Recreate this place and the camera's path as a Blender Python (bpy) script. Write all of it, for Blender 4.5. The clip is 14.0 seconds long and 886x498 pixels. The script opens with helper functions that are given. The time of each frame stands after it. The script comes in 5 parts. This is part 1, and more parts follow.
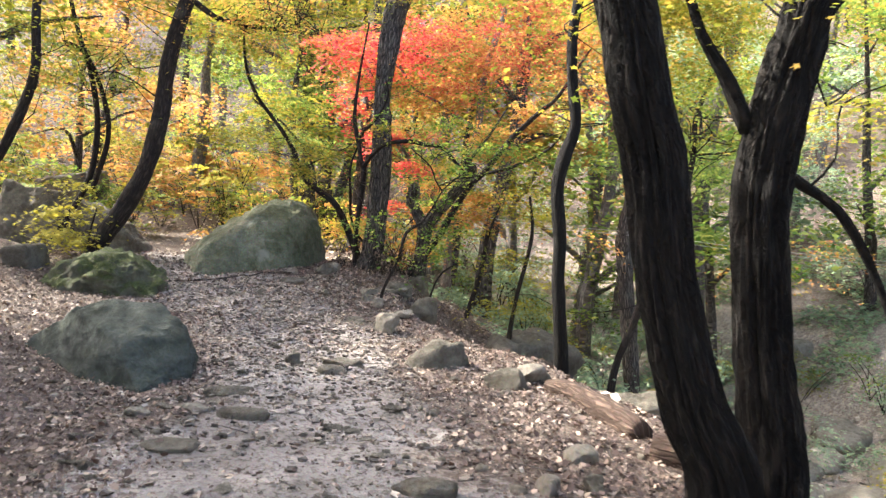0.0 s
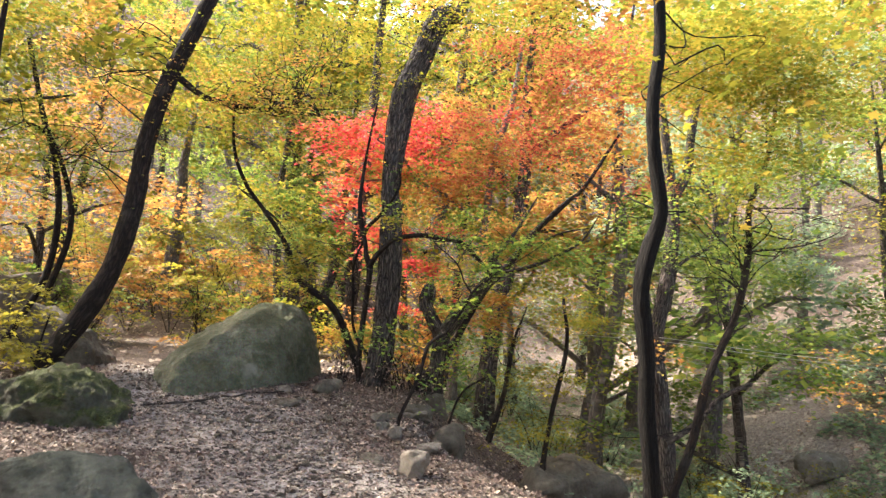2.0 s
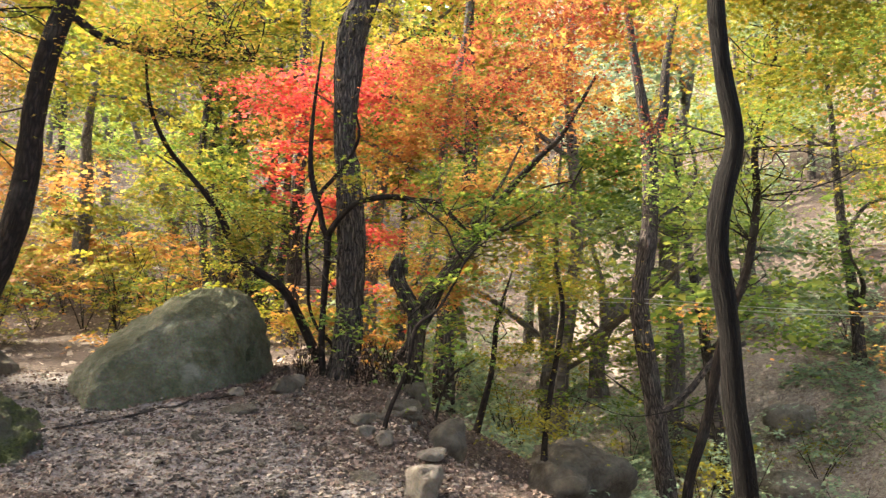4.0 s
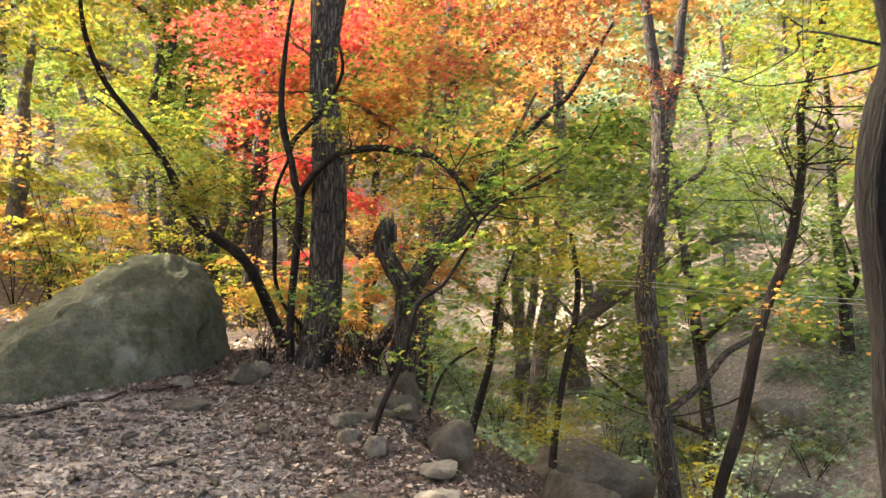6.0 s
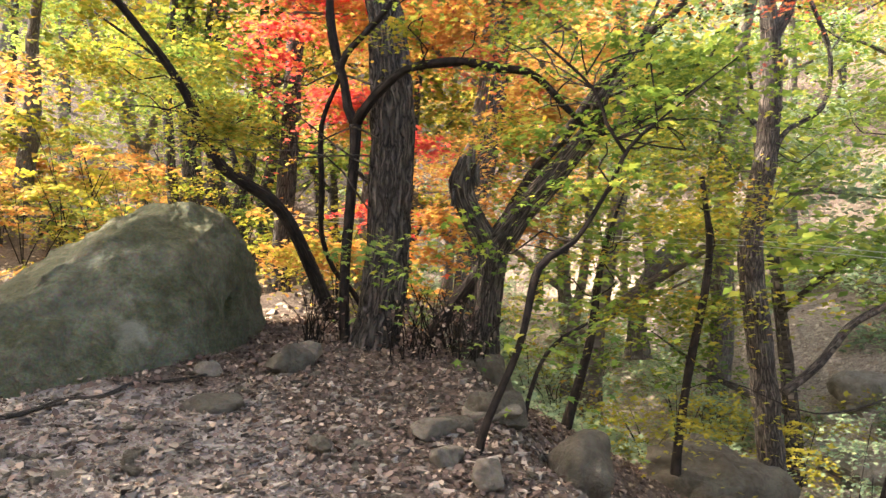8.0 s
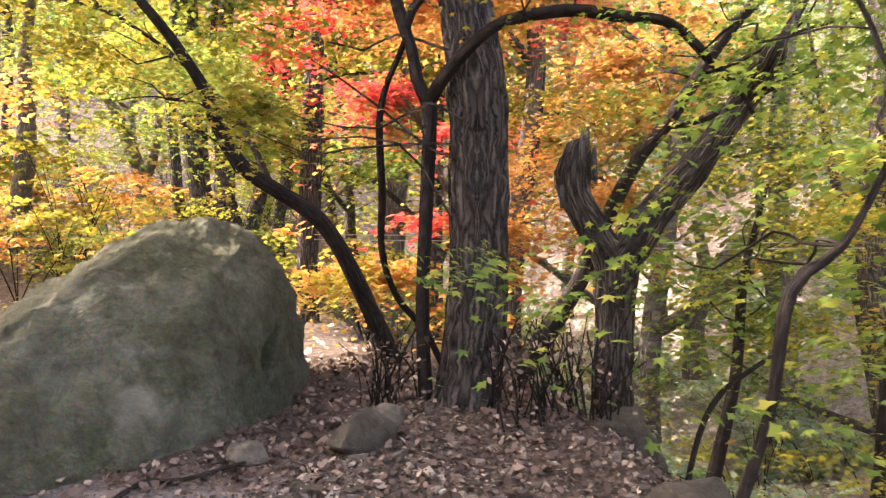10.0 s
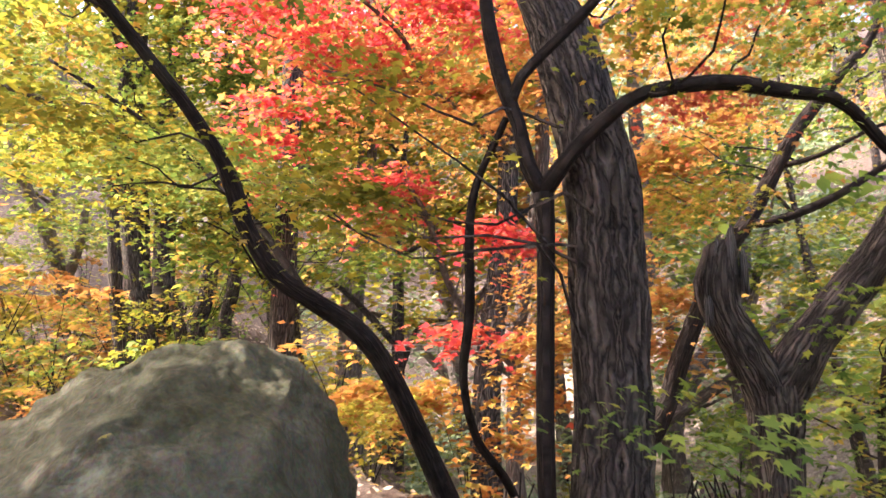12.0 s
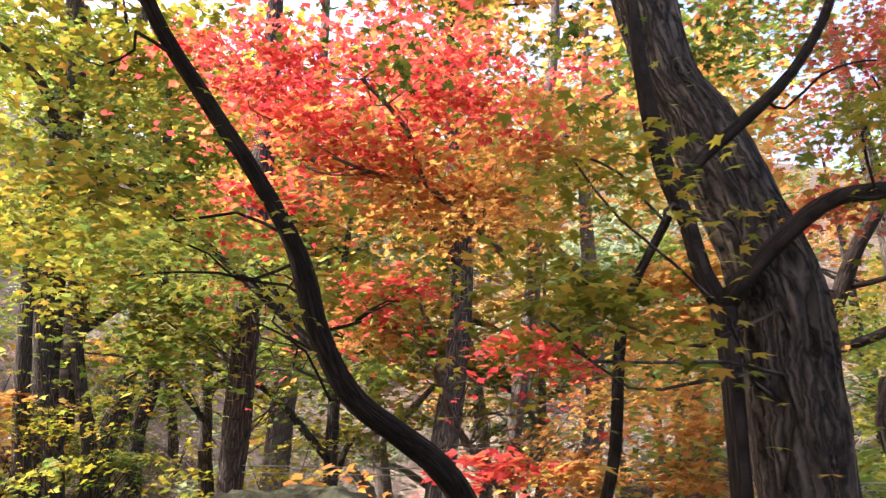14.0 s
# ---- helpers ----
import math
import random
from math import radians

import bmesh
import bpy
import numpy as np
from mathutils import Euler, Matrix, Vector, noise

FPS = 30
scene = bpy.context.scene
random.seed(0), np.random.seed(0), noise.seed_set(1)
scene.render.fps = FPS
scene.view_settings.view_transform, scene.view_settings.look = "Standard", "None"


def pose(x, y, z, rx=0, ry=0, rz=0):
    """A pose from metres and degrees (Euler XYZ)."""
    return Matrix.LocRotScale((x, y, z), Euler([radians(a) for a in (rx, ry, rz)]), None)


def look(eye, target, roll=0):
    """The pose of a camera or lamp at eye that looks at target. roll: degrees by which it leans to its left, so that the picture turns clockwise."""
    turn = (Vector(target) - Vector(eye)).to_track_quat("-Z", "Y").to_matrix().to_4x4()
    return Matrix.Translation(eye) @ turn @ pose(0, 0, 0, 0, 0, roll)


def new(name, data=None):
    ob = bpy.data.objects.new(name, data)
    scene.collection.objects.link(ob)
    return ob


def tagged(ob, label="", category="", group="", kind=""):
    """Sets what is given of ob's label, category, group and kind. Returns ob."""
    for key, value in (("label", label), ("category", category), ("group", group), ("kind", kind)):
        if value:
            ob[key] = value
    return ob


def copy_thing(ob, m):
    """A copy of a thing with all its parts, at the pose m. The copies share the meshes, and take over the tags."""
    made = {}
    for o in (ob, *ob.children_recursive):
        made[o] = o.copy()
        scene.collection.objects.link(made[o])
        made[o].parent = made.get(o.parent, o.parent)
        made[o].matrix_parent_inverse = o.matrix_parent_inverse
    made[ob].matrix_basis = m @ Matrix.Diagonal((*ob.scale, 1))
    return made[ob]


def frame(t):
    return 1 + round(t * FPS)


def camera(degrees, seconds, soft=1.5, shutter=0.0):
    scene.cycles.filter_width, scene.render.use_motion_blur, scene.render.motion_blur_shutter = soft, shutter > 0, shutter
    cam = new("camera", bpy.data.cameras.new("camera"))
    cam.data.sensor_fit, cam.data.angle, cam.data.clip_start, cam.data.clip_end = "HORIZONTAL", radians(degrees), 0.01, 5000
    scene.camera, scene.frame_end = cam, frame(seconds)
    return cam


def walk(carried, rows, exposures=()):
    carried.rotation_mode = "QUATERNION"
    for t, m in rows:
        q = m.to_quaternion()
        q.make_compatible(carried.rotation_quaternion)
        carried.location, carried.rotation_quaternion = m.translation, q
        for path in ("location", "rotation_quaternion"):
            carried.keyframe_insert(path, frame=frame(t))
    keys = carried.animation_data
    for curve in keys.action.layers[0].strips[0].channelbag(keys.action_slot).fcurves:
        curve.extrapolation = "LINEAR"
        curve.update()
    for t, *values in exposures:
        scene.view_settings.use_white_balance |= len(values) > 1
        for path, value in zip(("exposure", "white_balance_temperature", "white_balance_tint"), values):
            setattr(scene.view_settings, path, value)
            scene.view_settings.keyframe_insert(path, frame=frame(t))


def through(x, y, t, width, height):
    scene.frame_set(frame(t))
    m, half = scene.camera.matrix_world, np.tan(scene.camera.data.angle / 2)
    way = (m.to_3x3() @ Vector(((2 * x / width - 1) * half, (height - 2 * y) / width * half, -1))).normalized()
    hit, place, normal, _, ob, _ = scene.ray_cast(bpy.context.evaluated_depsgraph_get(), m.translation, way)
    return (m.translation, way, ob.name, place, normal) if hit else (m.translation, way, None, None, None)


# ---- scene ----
cam = camera(60.7, 14.0, soft=1.4, shutter=0.3)
PATH = [
    (0, look((0.001, -0.000, 1.500), (0.001, 4.999, 1.440), 3.25)),
    (0.5, look((-0.222, 0.470, 1.534), (-0.153, 5.470, 1.580), 3.06)),
    (1, look((-0.376, 0.864, 1.566), (-0.203, 5.853, 1.851), 2.79)),
    (1.5, look((-0.533, 1.334, 1.620), (-0.361, 6.307, 2.106), 3.12)),
    (2, look((-0.713, 1.870, 1.636), (-0.564, 6.832, 2.231), 3.03)),
    (2.5, look((-0.860, 2.289, 1.657), (-0.749, 7.240, 2.348), 2.38)),
    (3, look((-0.981, 2.763, 1.670), (-0.837, 7.724, 2.280), 1.33)),
    (3.5, look((-1.168, 3.224, 1.680), (-0.774, 8.186, 2.151), -0.18)),
    (3.7, look((-1.218, 3.382, 1.708), (-0.681, 8.334, 2.141), -0.73)),
    (5.8, look((-1.471, 5.078, 1.624), (-0.514, 9.970, 2.023), -0.11)),
    (6, look((-1.461, 5.251, 1.616), (-0.519, 10.151, 1.945), 0.43)),
    (6.5, look((-1.524, 5.752, 1.610), (-0.595, 10.658, 1.856), 0.81)),
    (7, look((-1.601, 6.176, 1.607), (-0.719, 11.093, 1.819), 0.35)),
    (7.5, look((-1.647, 6.663, 1.634), (-0.813, 11.591, 1.766), 0.51)),
    (8, look((-1.726, 7.104, 1.614), (-0.912, 12.036, 1.682), 0.61)),
    (8.2, look((-1.771, 7.258, 1.639), (-0.961, 12.192, 1.685), 1.00)),
    (10.3, look((-2.151, 8.956, 1.660), (-1.336, 13.885, 1.849), -2.47)),
    (10.5, look((-2.214, 9.081, 1.714), (-1.361, 14.004, 1.903), -3.04)),
    (11, look((-2.398, 9.409, 1.723), (-1.421, 14.302, 2.043), -3.19)),
    (11.5, look((-2.591, 9.680, 1.796), (-1.488, 14.522, 2.372), -2.87)),
    (12, look((-2.804, 9.962, 1.881), (-1.491, 14.719, 2.683), -2.43)),
    (12.5, look((-2.992, 10.190, 1.955), (-1.477, 14.812, 3.113), -1.84)),
    (13, look((-3.169, 10.447, 2.011), (-1.443, 14.928, 3.404), -1.42)),
    (13.5, look((-3.372, 10.725, 2.028), (-1.537, 15.155, 3.445), -1.44)),
    (14, look((-3.553, 10.951, 2.085), (-1.617, 15.326, 3.539), -1.84)),
]
walk(cam, PATH, exposures=[(0.0, 2.8, 6250, 6), (1.2, 2.6, 6500, 9), (2.6, 2.4, 6800, 8), (6.0, 2.66, 7200, 7), (8.0, 2.88, 7200, 9), (11.0, 3.15, 6900, 24), (12.5, 2.58, 6700, 21), (14.0, 2.35, 6600, 19)])

# ---- sky and sun ----
SUN_FROM = Vector((-0.68, 0.28, 0.68)).normalized()
world = bpy.data.worlds.new("sky")
scene.world = world
world.use_nodes = True
wn = world.node_tree.nodes
sky = wn.new("ShaderNodeTexSky")
sky.sky_type = "NISHITA"
sky.sun_disc = False
sky.sun_elevation = math.asin(SUN_FROM.z)
sky.sun_rotation = math.atan2(SUN_FROM.x, SUN_FROM.y)
sky.air_density, sky.dust_density = 1.0, 6.0
wn["Background"].inputs["Strength"].default_value = 0.15
world.node_tree.links.new(sky.outputs[0], wn["Background"].inputs[0])
sun_data = bpy.data.lights.new("sun", "SUN")
sun_data.energy, sun_data.angle, sun_data.color = 3.0, radians(0.6), (1.0, 0.93, 0.82)
sun = new("sun", sun_data)
sun.matrix_world = look(SUN_FROM * 60, (0, 0, 0))


# ---- materials ----
def graph(name):
    m = bpy.data.materials.new(name)
    m.use_nodes = True
    n = m.node_tree.nodes
    return m, n, m.node_tree.links, n["Principled BSDF"]


def ramp(n, stops, interpolation="LINEAR"):
    r = n.new("ShaderNodeValToRGB")
    r.color_ramp.interpolation = interpolation
    while len(r.color_ramp.elements) < len(stops):
        r.color_ramp.elements.new(0.5)
    for e, (p, c) in zip(r.color_ramp.elements, stops):
        e.position, e.color = p, (*c, 1)
    return r


def noise_node(n, l, vector, scale, detail=6, rough=0.6, distortion=0.0):
    t = n.new("ShaderNodeTexNoise")
    t.inputs["Scale"].default_value, t.inputs["Detail"].default_value = scale, detail
    t.inputs["Roughness"].default_value, t.inputs["Distortion"].default_value = rough, distortion
    if vector:
        l.new(vector, t.inputs["Vector"])
    return t


def mixed(n, l, fac, a, b, kind="MIX"):
    x = n.new("ShaderNodeMix")
    x.data_type, x.blend_type = "RGBA", kind
    for socket, v in ((x.inputs[0], fac), (x.inputs[6], a), (x.inputs[7], b)):
        if isinstance(v, (int, float)):
            socket.default_value = v
        elif isinstance(v, tuple):
            socket.default_value = (*v, 1)
        else:
            l.new(v, socket)
    return x.outputs[2]


def bump(n, l, height, strength, distance, target):
    b = n.new("ShaderNodeBump")
    b.inputs["Strength"].default_value, b.inputs["Distance"].default_value = strength, distance
    l.new(height, b.inputs["Height"])
    l.new(b.outputs[0], target.inputs["Normal"])


def coords(n, kind="Object"):
    return n.new("ShaderNodeTexCoord").outputs[kind]


def stretched(n, l, vector, scale):
    m = n.new("ShaderNodeMapping")
    m.inputs["Scale"].default_value = scale
    l.new(vector, m.inputs["Vector"])
    return m.outputs[0]


def leaf_material(name, stops, through=0.55, rough=0.55):
    m, n, l, p = graph(name)
    g = n.new("ShaderNodeNewGeometry")
    r = ramp(n, stops)
    l.new(g.outputs["Random Per Island"], r.inputs[0])
    nz = noise_node(n, l, coords(n), 1.3, 2)
    tone = mixed(n, l, nz.outputs[0], r.outputs[0], (1.2, 1.2, 1.15), "MULTIPLY")
    p.inputs["Roughness"].default_value = rough
    p.inputs["Specular IOR Level"].default_value = 0.25
    l.new(tone, p.inputs["Base Color"])
    t = n.new("ShaderNodeBsdfTranslucent")
    l.new(tone, t.inputs["Color"])
    mix = n.new("ShaderNodeMixShader")
    mix.inputs[0].default_value = through
    l.new(p.outputs[0], mix.inputs[1])
    l.new(t.outputs[0], mix.inputs[2])
    l.new(mix.outputs[0], n["Material Output"].inputs["Surface"])
    return m


def bark_material(name, dark, light, lichen=0.0, scale=1.0):
    """Bark of long plates with dark furrows between them; u runs round the trunk, v up it in metres."""
    m, n, l, p = graph(name)
    uv = coords(n, "UV")
    sway = noise_node(n, l, stretched(n, l, uv, (9, 5, 1)), 1.0, 4, 0.6)
    shift = n.new("ShaderNodeVectorMath")
    shift.operation = "MULTIPLY_ADD"
    l.new(sway.outputs[1], shift.inputs[0])
    shift.inputs[1].default_value = (0.10, 0.2, 0)
    l.new(uv, shift.inputs[2])
    plates = n.new("ShaderNodeTexVoronoi")
    plates.feature = "DISTANCE_TO_EDGE"
    plates.inputs["Scale"].default_value = 1.0
    l.new(stretched(n, l, shift.outputs[0], (38 * scale, 4.2, 1)), plates.inputs["Vector"])
    furrow = ramp(n, [(0.02, (0, 0, 0)), (0.20, (0.45, 0.45, 0.45)), (0.40, (1, 1, 1))])
    l.new(plates.outputs["Distance"], furrow.inputs[0])
    streak = noise_node(n, l, stretched(n, l, shift.outputs[0], (60 * scale, 8.0, 1)), 1.0, 8, 0.66, 0.8)
    fine = noise_node(n, l, coords(n), 34, 6, 0.7)
    height = mixed(n, l, 0.45, furrow.outputs[0], streak.outputs[0])
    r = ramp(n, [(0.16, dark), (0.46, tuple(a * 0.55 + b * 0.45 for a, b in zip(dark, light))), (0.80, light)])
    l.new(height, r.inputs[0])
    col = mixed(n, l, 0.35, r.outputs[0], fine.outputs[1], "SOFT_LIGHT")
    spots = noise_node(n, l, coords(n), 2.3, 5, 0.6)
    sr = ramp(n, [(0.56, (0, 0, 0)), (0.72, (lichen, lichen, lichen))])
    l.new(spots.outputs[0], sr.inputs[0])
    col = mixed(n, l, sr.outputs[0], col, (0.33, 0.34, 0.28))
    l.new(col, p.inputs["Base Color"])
    p.inputs["Roughness"].default_value = 0.9
    p.inputs["Specular IOR Level"].default_value = 0.2
    bump(n, l, mixed(n, l, 0.25, height, fine.outputs[0]), 1.0, 0.05 * scale, p)
    return m


def stone_material(name, dark, light, moss=0.0, speckle=0.3, patch=None, relief=0.09):
    m, n, l, p = graph(name)
    o = coords(n)
    big = noise_node(n, l, o, 1.6, 7, 0.62, 0.3)
    fine = noise_node(n, l, o, 42, 6, 0.7)
    r = ramp(n, [(0.28, dark), (0.55, tuple((a + b) / 2 for a, b in zip(dark, light))), (0.75, light)])
    l.new(big.outputs[0], r.inputs[0])
    grime = noise_node(n, l, o, 10.0, 8, 0.75, 0.6)
    gr = ramp(n, [(0.36, (0.58, 0.55, 0.50)), (0.58, (1.2, 1.2, 1.17))])
    l.new(grime.outputs[0], gr.inputs[0])
    col = mixed(n, l, 0.8, r.outputs[0], gr.outputs[0], "MULTIPLY")
    col = mixed(n, l, speckle, col, fine.outputs[1], "OVERLAY")
    patches = noise_node(n, l, o, 3.1, 6, 0.66, 0.5)
    pr = ramp(n, [(0.60, (0, 0, 0)), (0.68, (0.30, 0.30, 0.30))])
    l.new(patches.outputs[0], pr.inputs[0])
    col = mixed(n, l, pr.outputs[0], col, tuple(min(1, v * 1.35) for v in light))
    g = n.new("ShaderNodeNewGeometry")
    sep = n.new("ShaderNodeSeparateXYZ")
    l.new(g.outputs["Normal"], sep.inputs[0])
    mn = noise_node(n, l, o, 2.4, 8, 0.7, 0.6)
    add = n.new("ShaderNodeMath")
    add.operation = "MULTIPLY_ADD"
    l.new(sep.outputs[2], add.inputs[0])
    add.inputs[1].default_value = 0.18
    l.new(mn.outputs[0], add.inputs[2])
    mr = ramp(n, [(0.53, (0, 0, 0)), (0.66, (moss, moss, moss))])
    l.new(add.outputs[0], mr.inputs[0])
    green = ramp(n, [(0.35, (0.016, 0.024, 0.006)), (0.68, (0.095, 0.11, 0.028))])
    l.new(fine.outputs[0], green.inputs[0])
    col = mixed(n, l, mr.outputs[0], col, green.outputs[0])
    if patch:
        d = n.new("ShaderNodeVectorMath")
        d.operation = "DISTANCE"
        wob = n.new("ShaderNodeVectorMath")
        wob.operation = "MULTIPLY_ADD"
        l.new(patches.outputs[1], wob.inputs[0])
        wob.inputs[1].default_value = (0.4, 0.4, 0.4)
        l.new(o, wob.inputs[2])
        l.new(wob.outputs[0], d.inputs[0])
        d.inputs[1].default_value = tuple(v + 0.20 for v in patch)
        dr = ramp(n, [(0.05, (0.5, 0.5, 0.5)), (0.15, (0, 0, 0))])
        l.new(d.outputs["Value"], dr.inputs[0])
        col = mixed(n, l, dr.outputs[0], col, (0.44, 0.43, 0.37))
    l.new(col, p.inputs["Base Color"])
    p.inputs["Roughness"].default_value = 0.88
    p.inputs["Specular IOR Level"].default_value = 0.25
    rough = noise_node(n, l, o, 11, 9, 0.78, 0.4)
    both = mixed(n, l, 0.45, rough.outputs[0], fine.outputs[0])
    bump(n, l, both, 1.0, relief, p)
    return m


def ground_material():
    m, n, l, p = graph("earth")
    o = coords(n)
    a = n.new("ShaderNodeAttribute")
    a.attribute_name = "trodden"
    clay = ramp(n, [(0.3, (0.17, 0.145, 0.130)), (0.5, (0.28, 0.243, 0.223)), (0.70, (0.44, 0.39, 0.36))])
    soil = ramp(n, [(0.3, (0.06, 0.044, 0.036)), (0.5, (0.135, 0.102, 0.084)), (0.7, (0.24, 0.188, 0.155))])
    big = noise_node(n, l, o, 0.9, 8, 0.65, 0.4)
    mid = noise_node(n, l, o, 9, 8, 0.7)
    fine = noise_node(n, l, o, 60, 6, 0.75)
    l.new(big.outputs[0], clay.inputs[0])
    l.new(mid.outputs[0], soil.inputs[0])
    add = n.new("ShaderNodeMath")
    add.operation = "MULTIPLY_ADD"
    l.new(mid.outputs[0], add.inputs[0])
    add.inputs[1].default_value = 1.2
    sub = n.new("ShaderNodeMath")
    sub.operation = "SUBTRACT"
    l.new(a.outputs["Fac"], sub.inputs[0])
    sub.inputs[1].default_value = 0.55
    l.new(sub.outputs[0], add.inputs[2])
    edge = ramp(n, [(0.35, (0, 0, 0)), (0.6, (1, 1, 1))])
    l.new(add.outputs[0], edge.inputs[0])
    col = mixed(n, l, edge.outputs[0], soil.outputs[0], clay.outputs[0])
    sand = ramp(n, [(0.32, (0.21, 0.168, 0.14)), (0.62, (0.44, 0.37, 0.315))])
    l.new(mid.outputs[0], sand.inputs[0])
    w = n.new("ShaderNodeAttribute")
    w.attribute_name = "washed"
    col = mixed(n, l, w.outputs["Fac"], col, sand.outputs[0])
    crumb = noise_node(n, l, o, 27, 5, 0.62, 0.8)
    cr = ramp(n, [(0.40, (0.36, 0.31, 0.29)), (0.50, (1, 1, 1)), (0.64, (1.05, 1.05, 1.05)), (0.72, (1.45, 1.4, 1.35))])
    l.new(crumb.outputs[0], cr.inputs[0])
    col = mixed(n, l, 0.7, col, cr.outputs[0], "MULTIPLY")
    col = mixed(n, l, 0.45, col, fine.outputs[1], "OVERLAY")
    l.new(col, p.inputs["Base Color"])
    p.inputs["Roughness"].default_value = 0.95
    p.inputs["Specular IOR Level"].default_value = 0.15
    both = mixed(n, l, 0.35, mid.outputs[0], fine.outputs[0])
    bump(n, l, both, 1.0, 0.09, p)
    return m


LEAF = {
    "gold": leaf_material("gold_leaves", [(0, (0.24, 0.21, 0.03)), (0.4, (0.35, 0.29, 0.038)), (0.75, (0.30, 0.29, 0.045)), (1, (0.42, 0.36, 0.07))]),
    "lime": leaf_material("lime_leaves", [(0, (0.10, 0.17, 0.035)), (0.5, (0.18, 0.25, 0.05)), (0.8, (0.28, 0.32, 0.065)), (1, (0.38, 0.37, 0.09))]),
    "olive": leaf_material("olive_leaves", [(0, (0.10, 0.125, 0.018)), (0.4, (0.19, 0.195, 0.024)), (0.75, (0.28, 0.245, 0.030)), (1, (0.37, 0.21, 0.04))]),
    "green": leaf_material("green_leaves", [(0, (0.06, 0.115, 0.022)), (0.5, (0.135, 0.205, 0.036)), (0.85, (0.24, 0.285, 0.048)), (1, (0.36, 0.34, 0.06))]),
    "orange": leaf_material("orange_leaves", [(0, (0.34, 0.14, 0.045)), (0.4, (0.44, 0.20, 0.06)), (0.75, (0.45, 0.28, 0.07)), (1, (0.42, 0.34, 0.08))]),
    "red": leaf_material("red_leaves", [(0, (0.38, 0.04, 0.05)), (0.45, (0.56, 0.075, 0.075)), (0.8, (0.60, 0.12, 0.075)), (1, (0.56, 0.19, 0.08))]),
    "wine": leaf_material("wine_leaves", [(0, (0.28, 0.05, 0.04)), (0.5, (0.46, 0.10, 0.06)), (0.8, (0.53, 0.19, 0.08)), (1, (0.38, 0.26, 0.08))]),
    "sage": leaf_material("sage_leaves", [(0, (0.14, 0.20, 0.13)), (0.5, (0.24, 0.32, 0.20)), (0.85, (0.34, 0.41, 0.25)), (1, (0.43, 0.46, 0.24))]),
}
LITTER = leaf_material("fallen_leaves", [(0, (0.05, 0.031, 0.026)), (0.4, (0.095, 0.062, 0.051)), (0.72, (0.15, 0.102, 0.084)), (0.90, (0.27, 0.20, 0.16)), (1, (0.38, 0.29, 0.225))], 0.12, 0.65)
def grit_material():
    m, n, l, p = graph("grit")
    r = ramp(n, [(0, (0.035, 0.026, 0.021)), (0.45, (0.11, 0.086, 0.070)), (0.8, (0.24, 0.195, 0.16)), (1, (0.34, 0.285, 0.24))])
    l.new(n.new("ShaderNodeNewGeometry").outputs["Random Per Island"], r.inputs[0])
    fine = noise_node(n, l, coords(n), 140, 4, 0.7)
    l.new(mixed(n, l, 0.5, r.outputs[0], fine.outputs[1], "OVERLAY"), p.inputs["Base Color"])
    p.inputs["Roughness"].default_value = 0.92
    bump(n, l, fine.outputs[0], 0.6, 0.004, p)
    return m


PALE_LITTER = leaf_material("bleached_leaves", [(0, (0.17, 0.125, 0.10)), (0.5, (0.32, 0.25, 0.20)), (1, (0.50, 0.42, 0.35))], 0.15, 0.65)
FLAKING = bark_material("flaking_bark", (0.006, 0.005, 0.005), (0.30, 0.28, 0.27), 0.3, 0.45)
BARK = bark_material("furrowed_bark", (0.007, 0.0055, 0.005), (0.19, 0.158, 0.138), 0.12)
# Near-black for trunks seen against the light: their shade is in the colour.
BARK_BACKLIT = bark_material("backlit_bark", (0.0016, 0.0013, 0.0011), (0.022, 0.0165, 0.0135), 0.0)
BARK_SMOOTH = bark_material("smooth_bark", (0.011, 0.008, 0.007), (0.050, 0.037, 0.032), 0.08, 0.6)
BARK_GREY = bark_material("grey_bark", (0.07, 0.058, 0.05), (0.26, 0.22, 0.20), 0.5)
ROTTEN = bark_material("rotten_wood", (0.025, 0.014, 0.010), (0.125, 0.085, 0.065), 0.0, 0.5)
GRANITE = stone_material("boulder_stone", (0.105, 0.107, 0.066), (0.33, 0.328, 0.245), 0.5, 0.75, (0.21, -1.06, 0.73), 0.14)
ROCK = stone_material("grey_stone", (0.075, 0.063, 0.050), (0.20, 0.174, 0.142), 0.05)
MOSSY = stone_material("mossy_stone", (0.045, 0.043, 0.03), (0.15, 0.145, 0.105), 0.95)
DARK_ROCK = stone_material("dark_stone", (0.028, 0.032, 0.028), (0.095, 0.104, 0.095), 0.15)
PALE = stone_material("pale_stone", (0.13, 0.110, 0.09), (0.29, 0.255, 0.215), 0.0, relief=0.06)
ROPE = bark_material("white_rope", (0.45, 0.45, 0.43), (0.7, 0.7, 0.68))
GRIT = grit_material()
EARTH = ground_material()


# ---- building helpers ----
def mesh_object(name, verts, faces, material, parent=None, label="", smooth=True, uv=None):
    me = bpy.data.meshes.new(name)
    me.from_pydata(verts, [], faces)
    me.materials.append(material)
    if smooth:
        me.polygons.foreach_set("use_smooth", [True] * len(me.polygons))
    if uv is not None:
        layer = me.uv_layers.new(name="uv")
        idx = np.empty(len(me.loops), dtype=np.int64)
        me.loops.foreach_get("vertex_index", idx)
        layer.data.foreach_set("uv", np.asarray(uv, dtype=np.float32)[idx].ravel())
    me.update()
    ob = new(name, me)
    ob.parent = parent
    if label:
        tagged(ob, label)
    return ob


